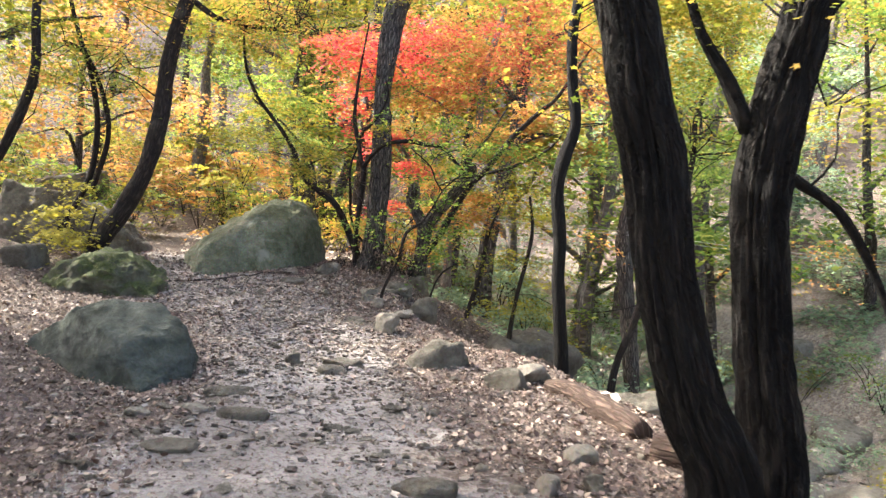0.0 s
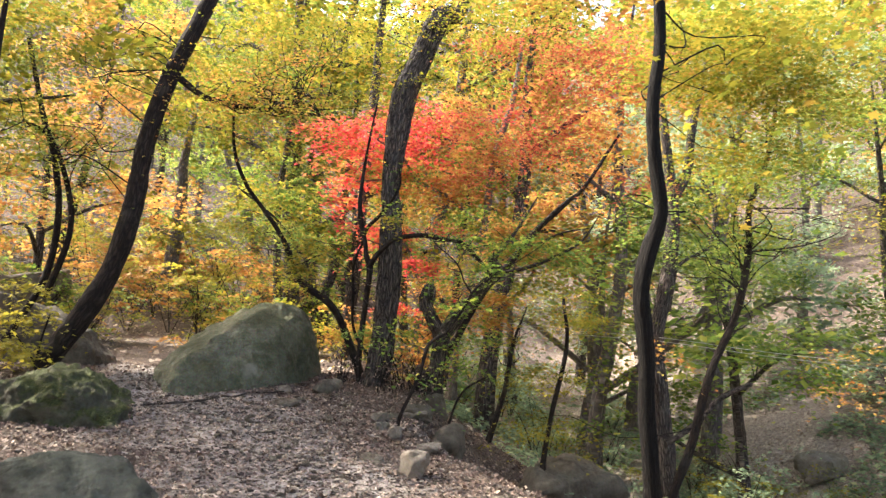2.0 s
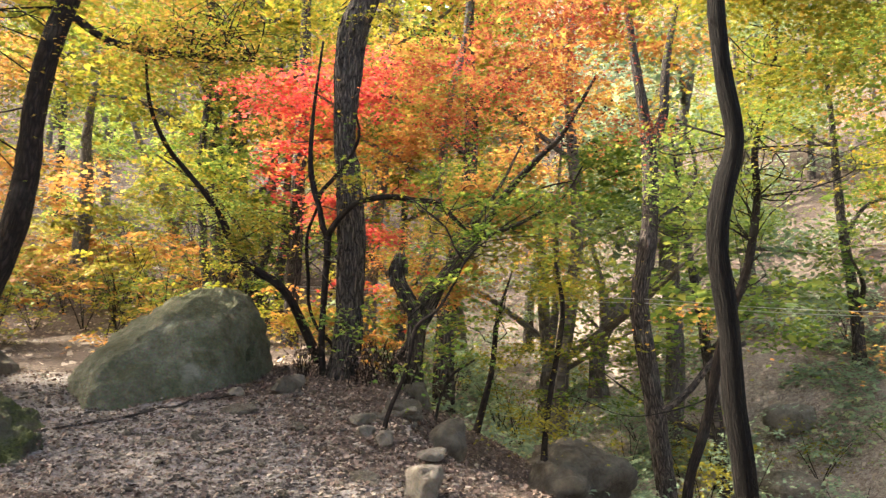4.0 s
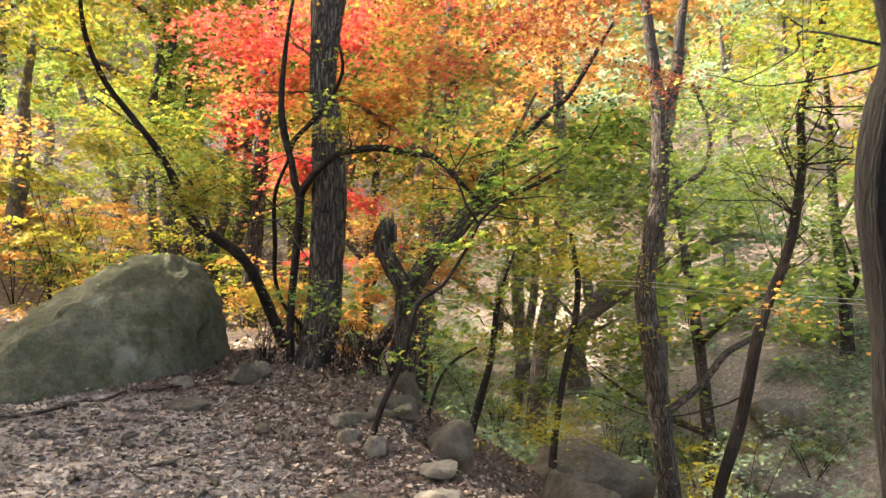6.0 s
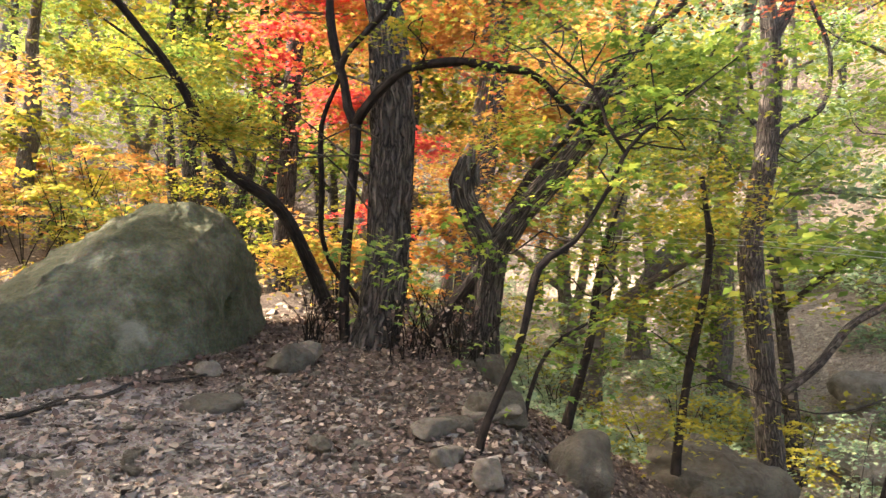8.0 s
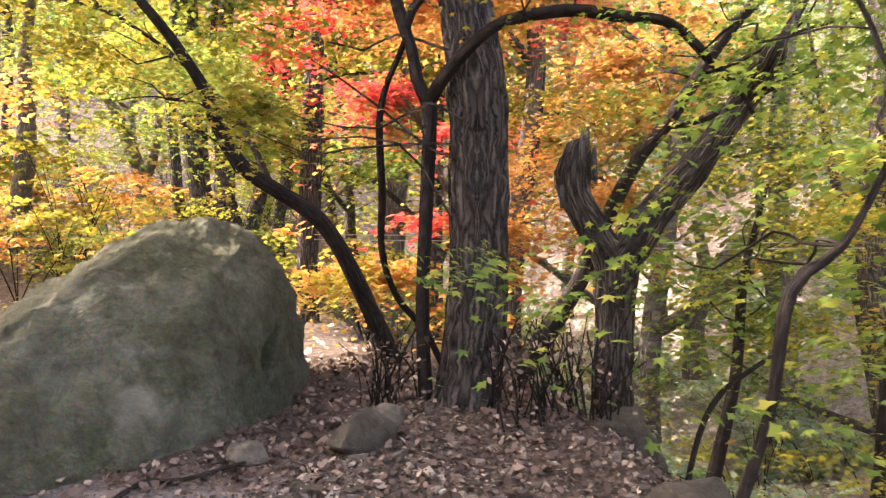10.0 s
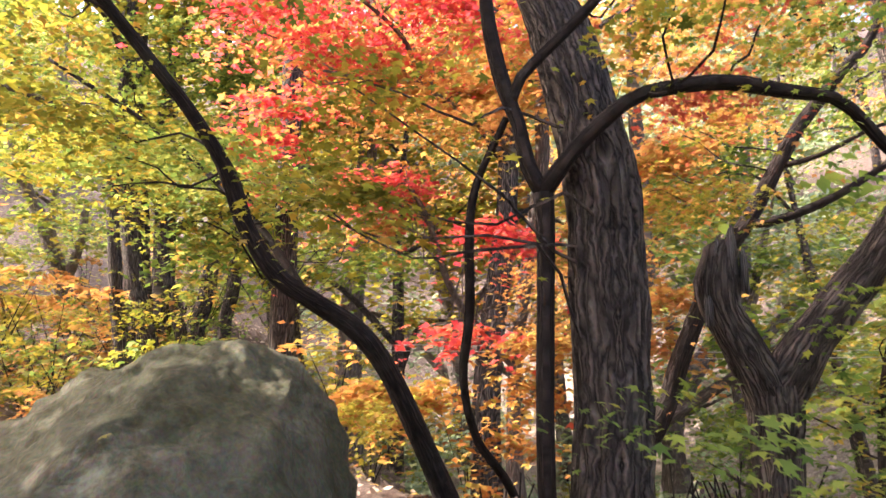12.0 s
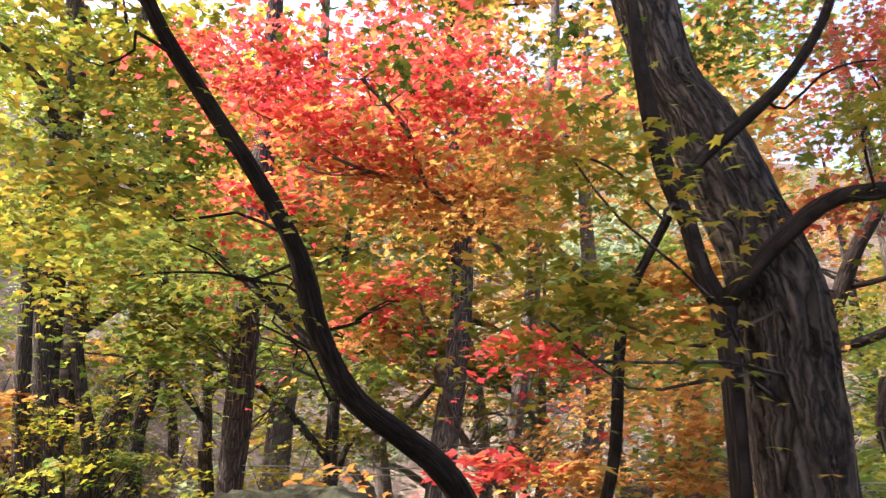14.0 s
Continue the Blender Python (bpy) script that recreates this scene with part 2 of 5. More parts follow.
def empty(name, place, label, category, group=""):
    ob = new(name)
    ob.location = place
    bpy.context.view_layer.update()
    return tagged(ob, label, category, group)


def spline(points, step):
    """A smooth line with radii through control points (x, y, z, r)."""
    p = np.array(points, dtype=float)
    ext = np.vstack([2 * p[0] - p[1], p, 2 * p[-1] - p[-2]])
    out = []
    for i in range(1, len(ext) - 2):
        a, b, c, d = ext[i - 1:i + 3]
        k = max(2, int(np.linalg.norm(c[:3] - b[:3]) / step))
        for t in np.arange(k) / k:
            out.append(0.5 * (2 * b + (c - a) * t + (2 * a - 5 * b + 4 * c - d) * t * t + (3 * b - a - 3 * c + d) * t ** 3))
    out.append(p[-1])
    return np.array(out)


def tube(name, points, material, parent, origin, step=0.06, sides=12, rough=0.12, freq=7.0, flare=0.0, label=""):
    """A limb or trunk swept along a smooth line, with furrows and knots."""
    s = spline(points, step)
    n = len(s)
    tang = np.gradient(s[:, :3], axis=0)
    tang /= np.linalg.norm(tang, axis=1)[:, None]
    ref = Vector((0.3, 1, 0.1))
    verts, uv, faces = [], [], []
    run = 0.0
    for i in range(n):
        if i:
            run += float(np.linalg.norm(s[i, :3] - s[i - 1, :3]))
        t = Vector(tang[i])
        u = (ref - t * ref.dot(t)).normalized()
        v = t.cross(u)
        ref = u
        r0 = max(0.004, s[i, 3])
        bulge = 1 + 0.10 * noise.noise((s[i, 0] * 3, s[i, 1] * 3, run * 2.2))
        foot = 1 + flare * math.exp(-run * 5.0)
        for j in range(sides):
            a = 2 * math.pi * j / sides
            cu, sv = math.cos(a), math.sin(a)
            f = noise.noise((cu * freq * 0.5 + s[0, 0] * 9, sv * freq * 0.5, run * 1.6))
            f2 = noise.noise((cu * freq, sv * freq + 3, run * 4.0 + s[0, 1]))
            root = flare * math.exp(-run * 4) * 0.6 * math.sin(a * 4 + s[0, 0] * 5)
            r = r0 * (bulge * foot + rough * (-abs(f) * 1.6 + 0.5 + 0.35 * f2) + root)
            q = Vector(s[i, :3]) + (u * cu + v * sv) * r
            verts.append((q.x - origin[0], q.y - origin[1], q.z - origin[2]))
            uv.append((j / sides if j <= sides / 2 else 1 - j / sides, run))
    for i in range(n - 1):
        for j in range(sides):
            k = (j + 1) % sides
            faces.append((i * sides + j, i * sides + k, (i + 1) * sides + k, (i + 1) * sides + j))
    faces.append(tuple(reversed(range(sides))))
    faces.append(tuple((n - 1) * sides + j for j in range(sides)))
    return mesh_object(name, verts, faces, material, parent, label, True, uv)


MAPLE = [(90, 1.0), (62, 0.42), (35, 0.88), (8, 0.38), (-22, 0.62), (-90, 0.20), (202, 0.62), (172, 0.38), (145, 0.88), (118, 0.42)]
TRIDENT = [(90, 1.0), (50, 0.45), (15, 0.85), (-90, 0.45), (165, 0.85), (130, 0.45)]
CURLED = [(90, 1.0), (20, 0.6), (-60, 0.75), (200, 0.45), (150, 0.8)]
KITE = [(90, 1.1), (5, 0.6), (-90, 0.7), (175, 0.6)]


def leaf_outline(kind):
    return np.array([(math.cos(radians(a)) * r, math.sin(radians(a)) * r, -0.22 * r * r) for a, r in kind])


def leaf_mesh(name, places, normals, sizes, kind, material, parent=None, label=""):
    """Many single leaves in one mesh: a place, a facing and a size each."""
    k = leaf_outline(kind)
    n, m = len(places), len(k)
    z = normals / np.linalg.norm(normals, axis=1)[:, None]
    ref = np.random.normal(size=(n, 3))
    x = np.cross(ref, z)
    x /= np.linalg.norm(x, axis=1)[:, None] + 1e-9
    y = np.cross(z, x)
    v = places[:, None, :] + sizes[:, None, None] * (k[None, :, 0:1] * x[:, None, :] + k[None, :, 1:2] * y[:, None, :] + k[None, :, 2:3] * z[:, None, :])
    me = bpy.data.meshes.new(name)
    me.vertices.add(n * m)
    me.vertices.foreach_set("co", v.astype(np.float32).ravel())
    me.loops.add(n * m)
    me.loops.foreach_set("vertex_index", np.arange(n * m, dtype=np.int32))
    me.polygons.add(n)
    me.polygons.foreach_set("loop_start", np.arange(0, n * m, m, dtype=np.int32))
    me.update(calc_edges=True)
    me.materials.append(material)
    ob = new(name, me)
    ob.parent = parent
    if label:
        tagged(ob, label)
    return ob


def spray_leaves(blobs, size, density=1.0, gap=-0.12):
    """Leaf places in layered, nearly level sprays that fill ellipsoids (x, y, z, rx, rz, count)."""
    P, N, S = [], [], []
    for bx, by, bz, rx, rz, count in blobs:
        count = int(count * density)
        per = 46
        for _ in range(max(1, count // per)):
            while True:
                d = np.random.uniform(-1, 1, 3)
                if d @ d < 1:
                    break
            c = np.array((bx + d[0] * rx, by + d[1] * min(rx, 0.9 + 0.35 * rx), bz + d[2] * rz))
            if noise.noise((c[0] * 1.1, c[1] * 1.1, c[2] * 2.2)) < gap:
                continue
            c[2] = round(c[2] / 0.42) * 0.42 + np.random.normal(0, 0.06) + 0.1 * noise.noise(c * 0.6)
            tilt = np.random.normal(0, 0.22, 2)
            rad = np.random.uniform(0.22, 0.5) * min(1.0, 0.5 + rx * 0.5)
            ang = np.random.uniform(0, 2 * math.pi)
            q = np.random.normal(0, 0.55, (per, 2)) * rad
            q[:, 0] *= 1.9
            e = np.stack([q[:, 0] * math.cos(ang) - q[:, 1] * math.sin(ang), q[:, 0] * math.sin(ang) + q[:, 1] * math.cos(ang)], 1)
            drop = -0.25 * (e ** 2).sum(1) / max(rad, 0.1)
            zz = e @ tilt + drop + np.random.normal(0, 0.022, per)
            P.append(c + np.column_stack([e, zz]))
            nn = np.random.normal(0, 0.30, (per, 3))
            nn[:, 2] = 1
            nn[:, :2] -= tilt
            N.append(nn)
            S.append(np.random.uniform(0.65, 1.25, per) * size)
    if not P:
        return spray_leaves([(bx + 0.4, by, bz + 0.2, rx * 1.3, rz * 1.3, count * 2)], size, 1.0, gap)
    return np.vstack(P), np.vstack(N), np.concatenate(S)


def branches(start, blobs, parent, origin, material, count=14, thick=0.010):
    """Thin branches that run from the limbs out through the sprays, each a part."""
    for i in range(count):
        b = blobs[i % len(blobs)]
        e = np.array((b[0] + np.random.uniform(-0.8, 0.8) * b[3], b[1] + np.random.uniform(-0.5, 0.5) * b[3] * 0.6, b[2] + np.random.uniform(-0.6, 0.5) * b[4]))
        order = sorted(start, key=lambda s: np.linalg.norm(np.array(s[:3]) - e) + max(0.0, s[2] - e[2]) * 1.5)
        near = order[np.random.randint(min(5, len(order)))]
        a = np.array(near[:3])
        d = e - a
        length = np.linalg.norm(d)
        if length < 0.25 or length > 2.4 or d[2] < -0.08 * length:
            continue
        w = [np.random.normal(0, 0.08, 3) * length for _ in range(3)]
        top = min(near[3] * 0.6, thick * (0.8 + 0.35 * length))
        pts = [(*a, top), (*(a + d * 0.25 + w[0]), top * 0.8), (*(a + d * 0.5 + w[1]), thick * 0.8), (*(a + d * 0.78 + w[2] * 0.6), thick * 0.55), (*e, thick * 0.3)]
        tube("branch", pts, material, parent, origin, 0.16, 5, 0.05, 3)


def rock_mesh(hull, cuts=4, lump=0.06, grain=0.012, seed=0.0, cracks=(), keep=2):
    """A boulder: the hull of a few corners, rounded and worn."""
    bm = bmesh.new()
    for c in hull:
        bm.verts.new(c)
    got = bmesh.ops.convex_hull(bm, input=bm.verts)
    junk = list({g for g in got["geom_interior"] + got["geom_unused"] if isinstance(g, bmesh.types.BMVert)})
    if junk:
        bmesh.ops.delete(bm, geom=junk, context="VERTS")
    bmesh.ops.triangulate(bm, faces=bm.faces)
    for k in range(cuts):
        bmesh.ops.subdivide_edges(bm, edges=bm.edges, cuts=1, use_grid_fill=True)
        bmesh.ops.triangulate(bm, faces=bm.faces)
        if k >= keep or (cuts < 4 and k == 1):
            bmesh.ops.smooth_vert(bm, verts=bm.verts, factor=0.45, use_axis_x=True, use_axis_y=True, use_axis_z=True)
    bm.normal_update()
    for v in bm.verts:
        q = v.co + Vector((seed, seed * 0.7, 0))
        f = noise.fractal(q * 1.3, 1.0, 2.0, 4) * lump + noise.fractal(q * 6.0, 1.0, 2.1, 4) * grain + noise.fractal(q * 17.0, 1.0, 2.1, 3) * grain * 0.3
        f -= max(0.0, 0.10 - abs(noise.noise(q * 1.1))) * lump * 1.6
        for a, b, width, depth in cracks:
            a, b = Vector(a), Vector(b)
            t = min(1.0, max(0.0, (v.co - a).dot(b - a) / (b - a).length_squared))
            off = v.co - a.lerp(b, t)
            d = (off - v.normal * off.dot(v.normal)).length if off.length < 0.3 else 9.0
            d += 0.02 * noise.noise(q * 9)
            f -= depth * max(0.0, 1 - d / width)
        v.co += v.normal * f
    me = bpy.data.meshes.new("rock")
    bm.to_mesh(me)
    bm.free()
    me.polygons.foreach_set("use_smooth", [True] * len(me.polygons))
    return me


def random_hull(rng, sx, sy, sz, n=22):
    pts = []
    for _ in range(n):
        d = Vector((rng.gauss(0, 1), rng.gauss(0, 1), rng.gauss(0, 1))).normalized()
        k = max(abs(d.x), abs(d.y), abs(d.z))
        d = d.lerp(d / k, 0.55)
        pts.append((d.x * sx, d.y * sy, d.z * sz))
    return pts


# ---- the lie of the land ----
def along(table, y):
    return float(np.interp(y, [a for a, _ in table], [b for _, b in table]))


TRACK = [(-6, 1.0), (0, 0.0), (5, -1.2), (9, -1.9), (11, -3.0), (12.5, -4.2), (15, -5.6), (18, -6.8), (26, -8.5), (40, -9)]
BRINK = [(-6, 2.8), (0, 2.2), (4, 1.9), (6, 1.75), (8, 1.2), (9, 0.7), (10.4, -0.4), (11.2, -0.7), (12.5, -0.7), (13.6, -0.8), (15, -1.3), (20, -2.0), (30, -3.5), (45, -4), (120, 10)]
RISE = [(-10, -0.15), (0, 0.0), (3, 0.08), (6, 0.16), (9, 0.22), (10.3, 0.40), (11.5, 0.66), (12.8, 0.88), (14, 0.95), (17, 0.85), (25, 1.4), (40, 5.0), (60, 15), (110, 46), (170, 74), (400, 95)]


def smoothstep(a, b, v):
    t = min(1.0, max(0.0, (v - a) / (b - a)))
    return t * t * (3 - 2 * t)


def land(x, y, detail=True):
    base = along(RISE, y)
    track = along(TRACK, y)
    brink = along(BRINK, y)
    off = x - track
    z = base
    left = max(0.0, -off - 1.4)
    z += 0.10 * left * smoothstep(0, 3, left) + 0.004 * left * left if left < 30 else 0.10 * left + 3.6
    s = x - brink
    if s > 0:
        fall = 0.42 * (1 - math.exp(-(s / 0.45) ** 1.5)) + 0.45 * (s - 0.3 * (1 - math.exp(-s / 0.3)))
        z -= min(fall, 3.4 + 0.05 * s)
        if s > 9:
            up = s - 9
            z += 0.42 * up * smoothstep(0, 6, up) if up < 40 else 16.8 + 0.1 * (up - 40)
    if detail:
        z += 0.05 * noise.noise((x * 0.9, y * 0.9, 0)) + 0.028 * noise.noise((x * 3.1, y * 3.1, 5)) + 0.012 * noise.noise((x * 8.3, y * 8.3, 7))
        z += 0.30 * noise.noise((x * 0.25, y * 0.25, 2)) * smoothstep(2, 6, abs(off))
    return z


def axis(stops):
    out = []
    for (a, b, step) in stops:
        out.extend(np.arange(a, b, step))
    return [float(v) for v in out] + [float(stops[-1][1])]


def make_ground():
    xs = axis([(-400, -60, 34), (-60, -20, 4), (-20, -8, 0.8), (-8, 5, 0.11), (5, 14, 0.5), (14, 50, 3), (50, 400, 35)])
    ys = axis([(-60, -6, 6), (-6, 2, 0.6), (2, 17, 0.11), (17, 30, 0.5), (30, 70, 3), (70, 420, 35)])
    verts = [(x, y, land(x, y)) for y in ys for x in xs]
    w = len(xs)
    faces = [(j * w + i, j * w + i + 1, (j + 1) * w + i + 1, (j + 1) * w + i) for j in range(len(ys) - 1) for i in range(w - 1)]
    ob = mesh_object("ground", verts, faces, EARTH)
    a = ob.data.attributes.new("trodden", "FLOAT", "POINT")
    vals = []
    for x, y, z in verts:
        off = abs(x - along(TRACK, y) - (0.25 if y < 10 else 0))
        half = 1.0 if y < 9 else (1.4 if y < 12.5 else 0.8)
        wob = 0.75 * noise.noise((x * 0.8, y * 0.8, 9))
        vals.append((1.0 - smoothstep(half - 0.7 + wob, half + 0.5 + wob, off)) * (1.0 - smoothstep(14.0, 17.0, y)))
    a.data.foreach_set("value", vals)
    w = ob.data.attributes.new("washed", "FLOAT", "POINT")
    w.data.foreach_set("value", [smoothstep(2.4, 4.6, x - along(BRINK, y) + 1.5 * noise.noise((x * 0.4, y * 0.4, 1))) * (1 - smoothstep(14.0, 18.0, x - along(BRINK, y))) * (1 - smoothstep(34, 44, y)) for x, y, z in verts])
    return tagged(ob, "bare trodden clay path with leaf-strewn forest soil beside it", "ground", kind="structure")


make_ground()


# ---- boulders and rocks ----
def boulder(name, hull, material, label, lump, grain, cuts=4, category="rock", group="", seed=0.0, cracks=(), keep=2):
    c = np.mean(np.array(hull), axis=0)
    floor_z = min(p[2] for p in hull)
    base = (float(c[0]), float(c[1]), float(floor_z))
    me = rock_mesh([(p[0] - base[0], p[1] - base[1], p[2] - base[2]) for p in hull], cuts, lump, grain, seed,
                   [(tuple(np.array(a) - base), tuple(np.array(b) - base), w, d) for a, b, w, d in cracks], keep)
    me.materials.append(material)
    ob = new(name, me)
    ob.location = base
    return tagged(ob, label, category, group)


boulder("boulder", [(-3.95, 12.05, 0.35), (-2.90, 12.20, 0.40), (-2.35, 12.95, 0.45), (-2.22, 13.60, 0.50), (-2.26, 14.50, 0.50), (-2.35, 15.20, 0.50), (-2.75, 12.72, 1.45), (-2.42, 13.42, 1.62),
         (-2.50, 13.60, 1.95), (-2.80, 13.65, 2.10), (-2.34, 13.75, 1.77), (-2.26, 13.85, 1.45), (-2.21, 14.20, 1.00), (-2.62, 13.00, 1.75), (-3.00, 13.10, 1.84), (-3.16, 13.25, 1.79), (-3.47, 12.75, 1.60), (-3.78, 12.28, 1.28),
         (-4.07, 12.25, 0.86), (-4.38, 12.80, 0.95), (-4.00, 12.05, 0.75), (-2.60, 14.90, 1.88), (-2.36, 14.90, 1.20), (-3.15, 14.60, 1.96), (-3.43, 14.20, 1.97), (-3.75, 14.80, 1.88), (-4.40, 14.60, 1.48), (-4.68, 14.00, 0.98), (-4.80, 14.60, 0.50), (-4.40, 13.00, 0.35)],
        GRANITE, "huge smooth grey-green boulder beside the clay path", 0.08, 0.035, 5, "boulder", seed=2.0,
        cracks=[((-2.35, 13.38, 1.375), (-2.415, 13.14, 1.155), 0.055, 0.30), ((-3.3, 12.9, 1.62), (-2.9, 12.85, 1.7), 0.06, 0.02), ((-2.28, 13.4, 1.9), (-2.24, 13.45, 1.6), 0.04, 0.03)])
boulder("boulder", [(-4.01, 7.3, 0.25), (-3.9, 7.3, 0.38), (-3.42, 7.1, 0.68), (-3.02, 7.0, 0.76), (-2.51, 6.9, 0.76), (-2.25, 6.7, 0.59), (-2.15, 6.6, 0.39), (-2.12, 6.55, 0.15), (-3.09, 6.5, 0.16), (-2.39, 6.05, 0.13), (-2.63, 6.3, 0.47), (-3.18, 6.8, 0.63), (-3.81, 8.0, 0.53), (-2.9, 7.9, 0.58), (-2.59, 7.8, 0.33), (-4.36, 8.0, 0.14), (-2.12, 6.55, -0.05), (-2.39, 6.05, -0.05), (-3.09, 6.5, -0.05), (-4.1, 7.4, -0.05), (-2.35, 7.8, -0.05), (-4.1, 8.1, -0.05)], DARK_ROCK, "squat dark grey boulder half sunk in leaf litter", 0.05, 0.02, 5, "boulder", seed=5.0, keep=4)
boulder("boulder", [(-5.739999999999999, 10.9, 0.53), (-5.51, 10.9, 0.87), (-4.8, 10.9, 1.05), (-4.43, 10.9, 0.94), (-4.03, 10.9, 0.66), (-3.9, 10.9, 0.38), (-5.93, 11.8, 0.53), (-5.7, 11.8, 0.87), (-4.99, 11.8, 1.05), (-4.62, 11.8, 0.94), (-4.22, 11.8, 0.66), (-4.09, 11.8, 0.38), (-4.84, 10.55, 0.85), (-4.47, 10.55, 0.74), (-4.07, 10.55, 0.46), (-4.2, 10.6, 0.1), (-5.7, 10.6, 0.2), (-4.3, 11.9, 0.2), (-5.9, 11.8, 0.3)], MOSSY, "rounded boulder covered in dark green moss", 0.11, 0.06, 5, "boulder", seed=8.0)
boulder("boulder", [(-8.34, 14.2, 1.66), (-7.71, 14.2, 1.86), (-6.97, 14.2, 1.92), (-6.21, 14.2, 1.57), (-5.82, 14.2, 1.17), (-8.34, 15.4, 1.56), (-7.71, 15.4, 1.76), (-6.97, 15.4, 1.82), (-6.21, 15.4, 1.47), (-5.82, 15.4, 1.07), (-8.34, 14.0, 0.76), (-7.71, 14.0, 0.96), (-6.97, 14.0, 1.02), (-6.21, 14.0, 0.67), (-5.82, 14.0, 0.27), (-8.34, 15.4, 0.76), (-7.71, 15.4, 0.96), (-6.97, 15.4, 1.02), (-6.21, 15.4, 0.67), (-5.82, 15.4, 0.27), (-8.6, 14.2, 1.2), (-8.4, 14.4, 2.2)], ROCK, "large brown-grey rock under a yellow sapling", 0.12, 0.03, 5, "boulder", seed=11.0)
boulder("boulder", [(-11.43, 21.0, 2.5), (-10.03, 21.0, 2.81), (-9.93, 21.0, 2.3), (-11.57, 21.0, 2.18), (-11.43, 22.5, 2.7), (-10.03, 22.5, 3.01), (-9.93, 22.5, 2.5), (-11.57, 22.5, 2.38), (-11.43, 21.3, 1.3), (-10.03, 21.3, 1.61), (-9.93, 21.3, 1.1), (-11.57, 21.3, 0.98)], ROCK, "low grey slab of rock on the wooded slope", 0.10, 0.03, 4, "boulder", seed=13.0)
boulder("boulder", [(-6.55, 11.2, 1.0), (-6.21, 11.2, 1.06), (-6.1, 11.2, 0.78), (-6.44, 11.2, 0.46), (-6.55, 11.8, 1.0), (-6.21, 11.8, 1.06), (-6.1, 11.8, 0.78), (-6.44, 11.8, 0.46), (-6.55, 11.4, 0.6), (-6.21, 11.4, 0.66), (-6.1, 11.4, 0.38), (-6.44, 11.4, 0.06)], ROCK, "pale grey rock at the edge of the litter", 0.05, 0.015, 4, "boulder", seed=15.0)


def stone(x, y, sx, sy, sz, turn, material, label, sink=0.35, seed=0, lift=0.0):
    rng = random.Random(seed)
    sink = sink * 1.35 if sz < 0.1 else sink
    me = rock_mesh(random_hull(rng, sx, sy, sz), 3, 0.25 * sz, 0.12 * sz, seed * 1.7)
    me.materials.append(material)
    ob = new("stone", me)
    ob.location, ob.rotation_euler = (x, y, land(x, y) + sz * (1 - 2 * sink) + lift), (0, 0, radians(turn))
    return tagged(ob, label, "stone", "stones beside the path")


stone(0.03, 7.85, 0.36, 0.27, 0.25, 20, ROCK, "rounded grey stone on the brink of the slope", 0.42, 3)
stone(0.66, 7.05, 0.21, 0.14, 0.13, -30, ROCK, "grey block of stone on the leafy slope", 0.3, 4)
stone(0.93, 7.35, 0.22, 0.15, 0.13, 40, PALE, "pale angular stone among fallen leaves", 0.3, 5)
stone(-0.64, 9.50, 0.19, 0.13, 0.15, 10, PALE, "pale sunlit stone at the path's edge", 0.15, 6)
stone(-0.49, 10.40, 0.15, 0.10, 0.07, -20, PALE, "flat pale stone at the path's edge", 0.1, 7)
stone(-0.24, 11.22, 0.24, 0.20, 0.27, 60, ROCK, "upright grey stone below a thin sapling", 0.25, 8)
stone(-0.62, 11.62, 0.22, 0.16, 0.13, 15, ROCK, "low grey stone at the foot of a broken tree", 0.3, 9)
stone(-0.35, 13.00, 0.26, 0.22, 0.22, 75, ROCK, "grey stone between the tree roots", 0.3, 10)
stone(-1.93, 12.50, 0.19, 0.15, 0.13, 25, ROCK, "lichen-spotted grey stone near the big trunk", 0.25, 12)
stone(-1.78, 12.58, 0.11, 0.08, 0.10, 60, PALE, "small pale stone leaning on another", 0.1, 13)
stone(-2.35, 11.87, 0.21, 0.12, 0.08, 10, ROCK, "flat brown stone in the trodden soil", 0.4, 14)
stone(-2.45, 12.42, 0.10, 0.08, 0.07, 0, PALE, "small stone at the boulder's foot", 0.2, 15)
stone(2.05, 7.75, 0.55, 0.42, 0.36, -15, ROCK, "broad grey rock below the brink", 0.3, 16)
stone(1.75, 13.4, 0.95, 0.6, 0.45, 20, ROCK, "dark rock lying on the lower slope", 0.35, 17)
stone(0.95, 11.6, 0.5, 0.4, 0.35, 70, ROCK, "dark rock on the leafy slope", 0.35, 18)
stone(2.2, 11.3, 0.6, 0.45, 0.35, 70, ROCK, "grey rock on the leafy slope", 0.35, 34)
stone(-1.36, 5.40, 0.20, 0.10, 0.06, 5, ROCK, "flat stone set in the clay path", 0.35, 19)
stone(-2.08, 5.30, 0.09, 0.07, 0.04, 35, PALE, "small flat stone on the path", 0.2, 20)
stone(-1.75, 5.50, 0.13, 0.07, 0.04, -25, PALE, "thin flat stone on the path", 0.3, 21)
stone(-0.95, 7.55, 0.24, 0.14, 0.09, -25, ROCK, "flat slab of stone in the middle of the path", 0.35, 22)
stone(-0.98, 7.10, 0.15, 0.09, 0.06, 15, ROCK, "low stone in the clay path", 0.35, 23)
stone(-1.42, 7.42, 0.07, 0.06, 0.08, 15, ROCK, "small dark stone on the path", 0.2, 24)
stone(-1.62, 4.65, 0.19, 0.12, 0.05, 12, ROCK, "flat stone bedded in the clay", 0.45, 25)
stone(-0.03, 4.10, 0.20, 0.12, 0.09, 0, ROCK, "dark stone half buried in the path", 0.4, 26)
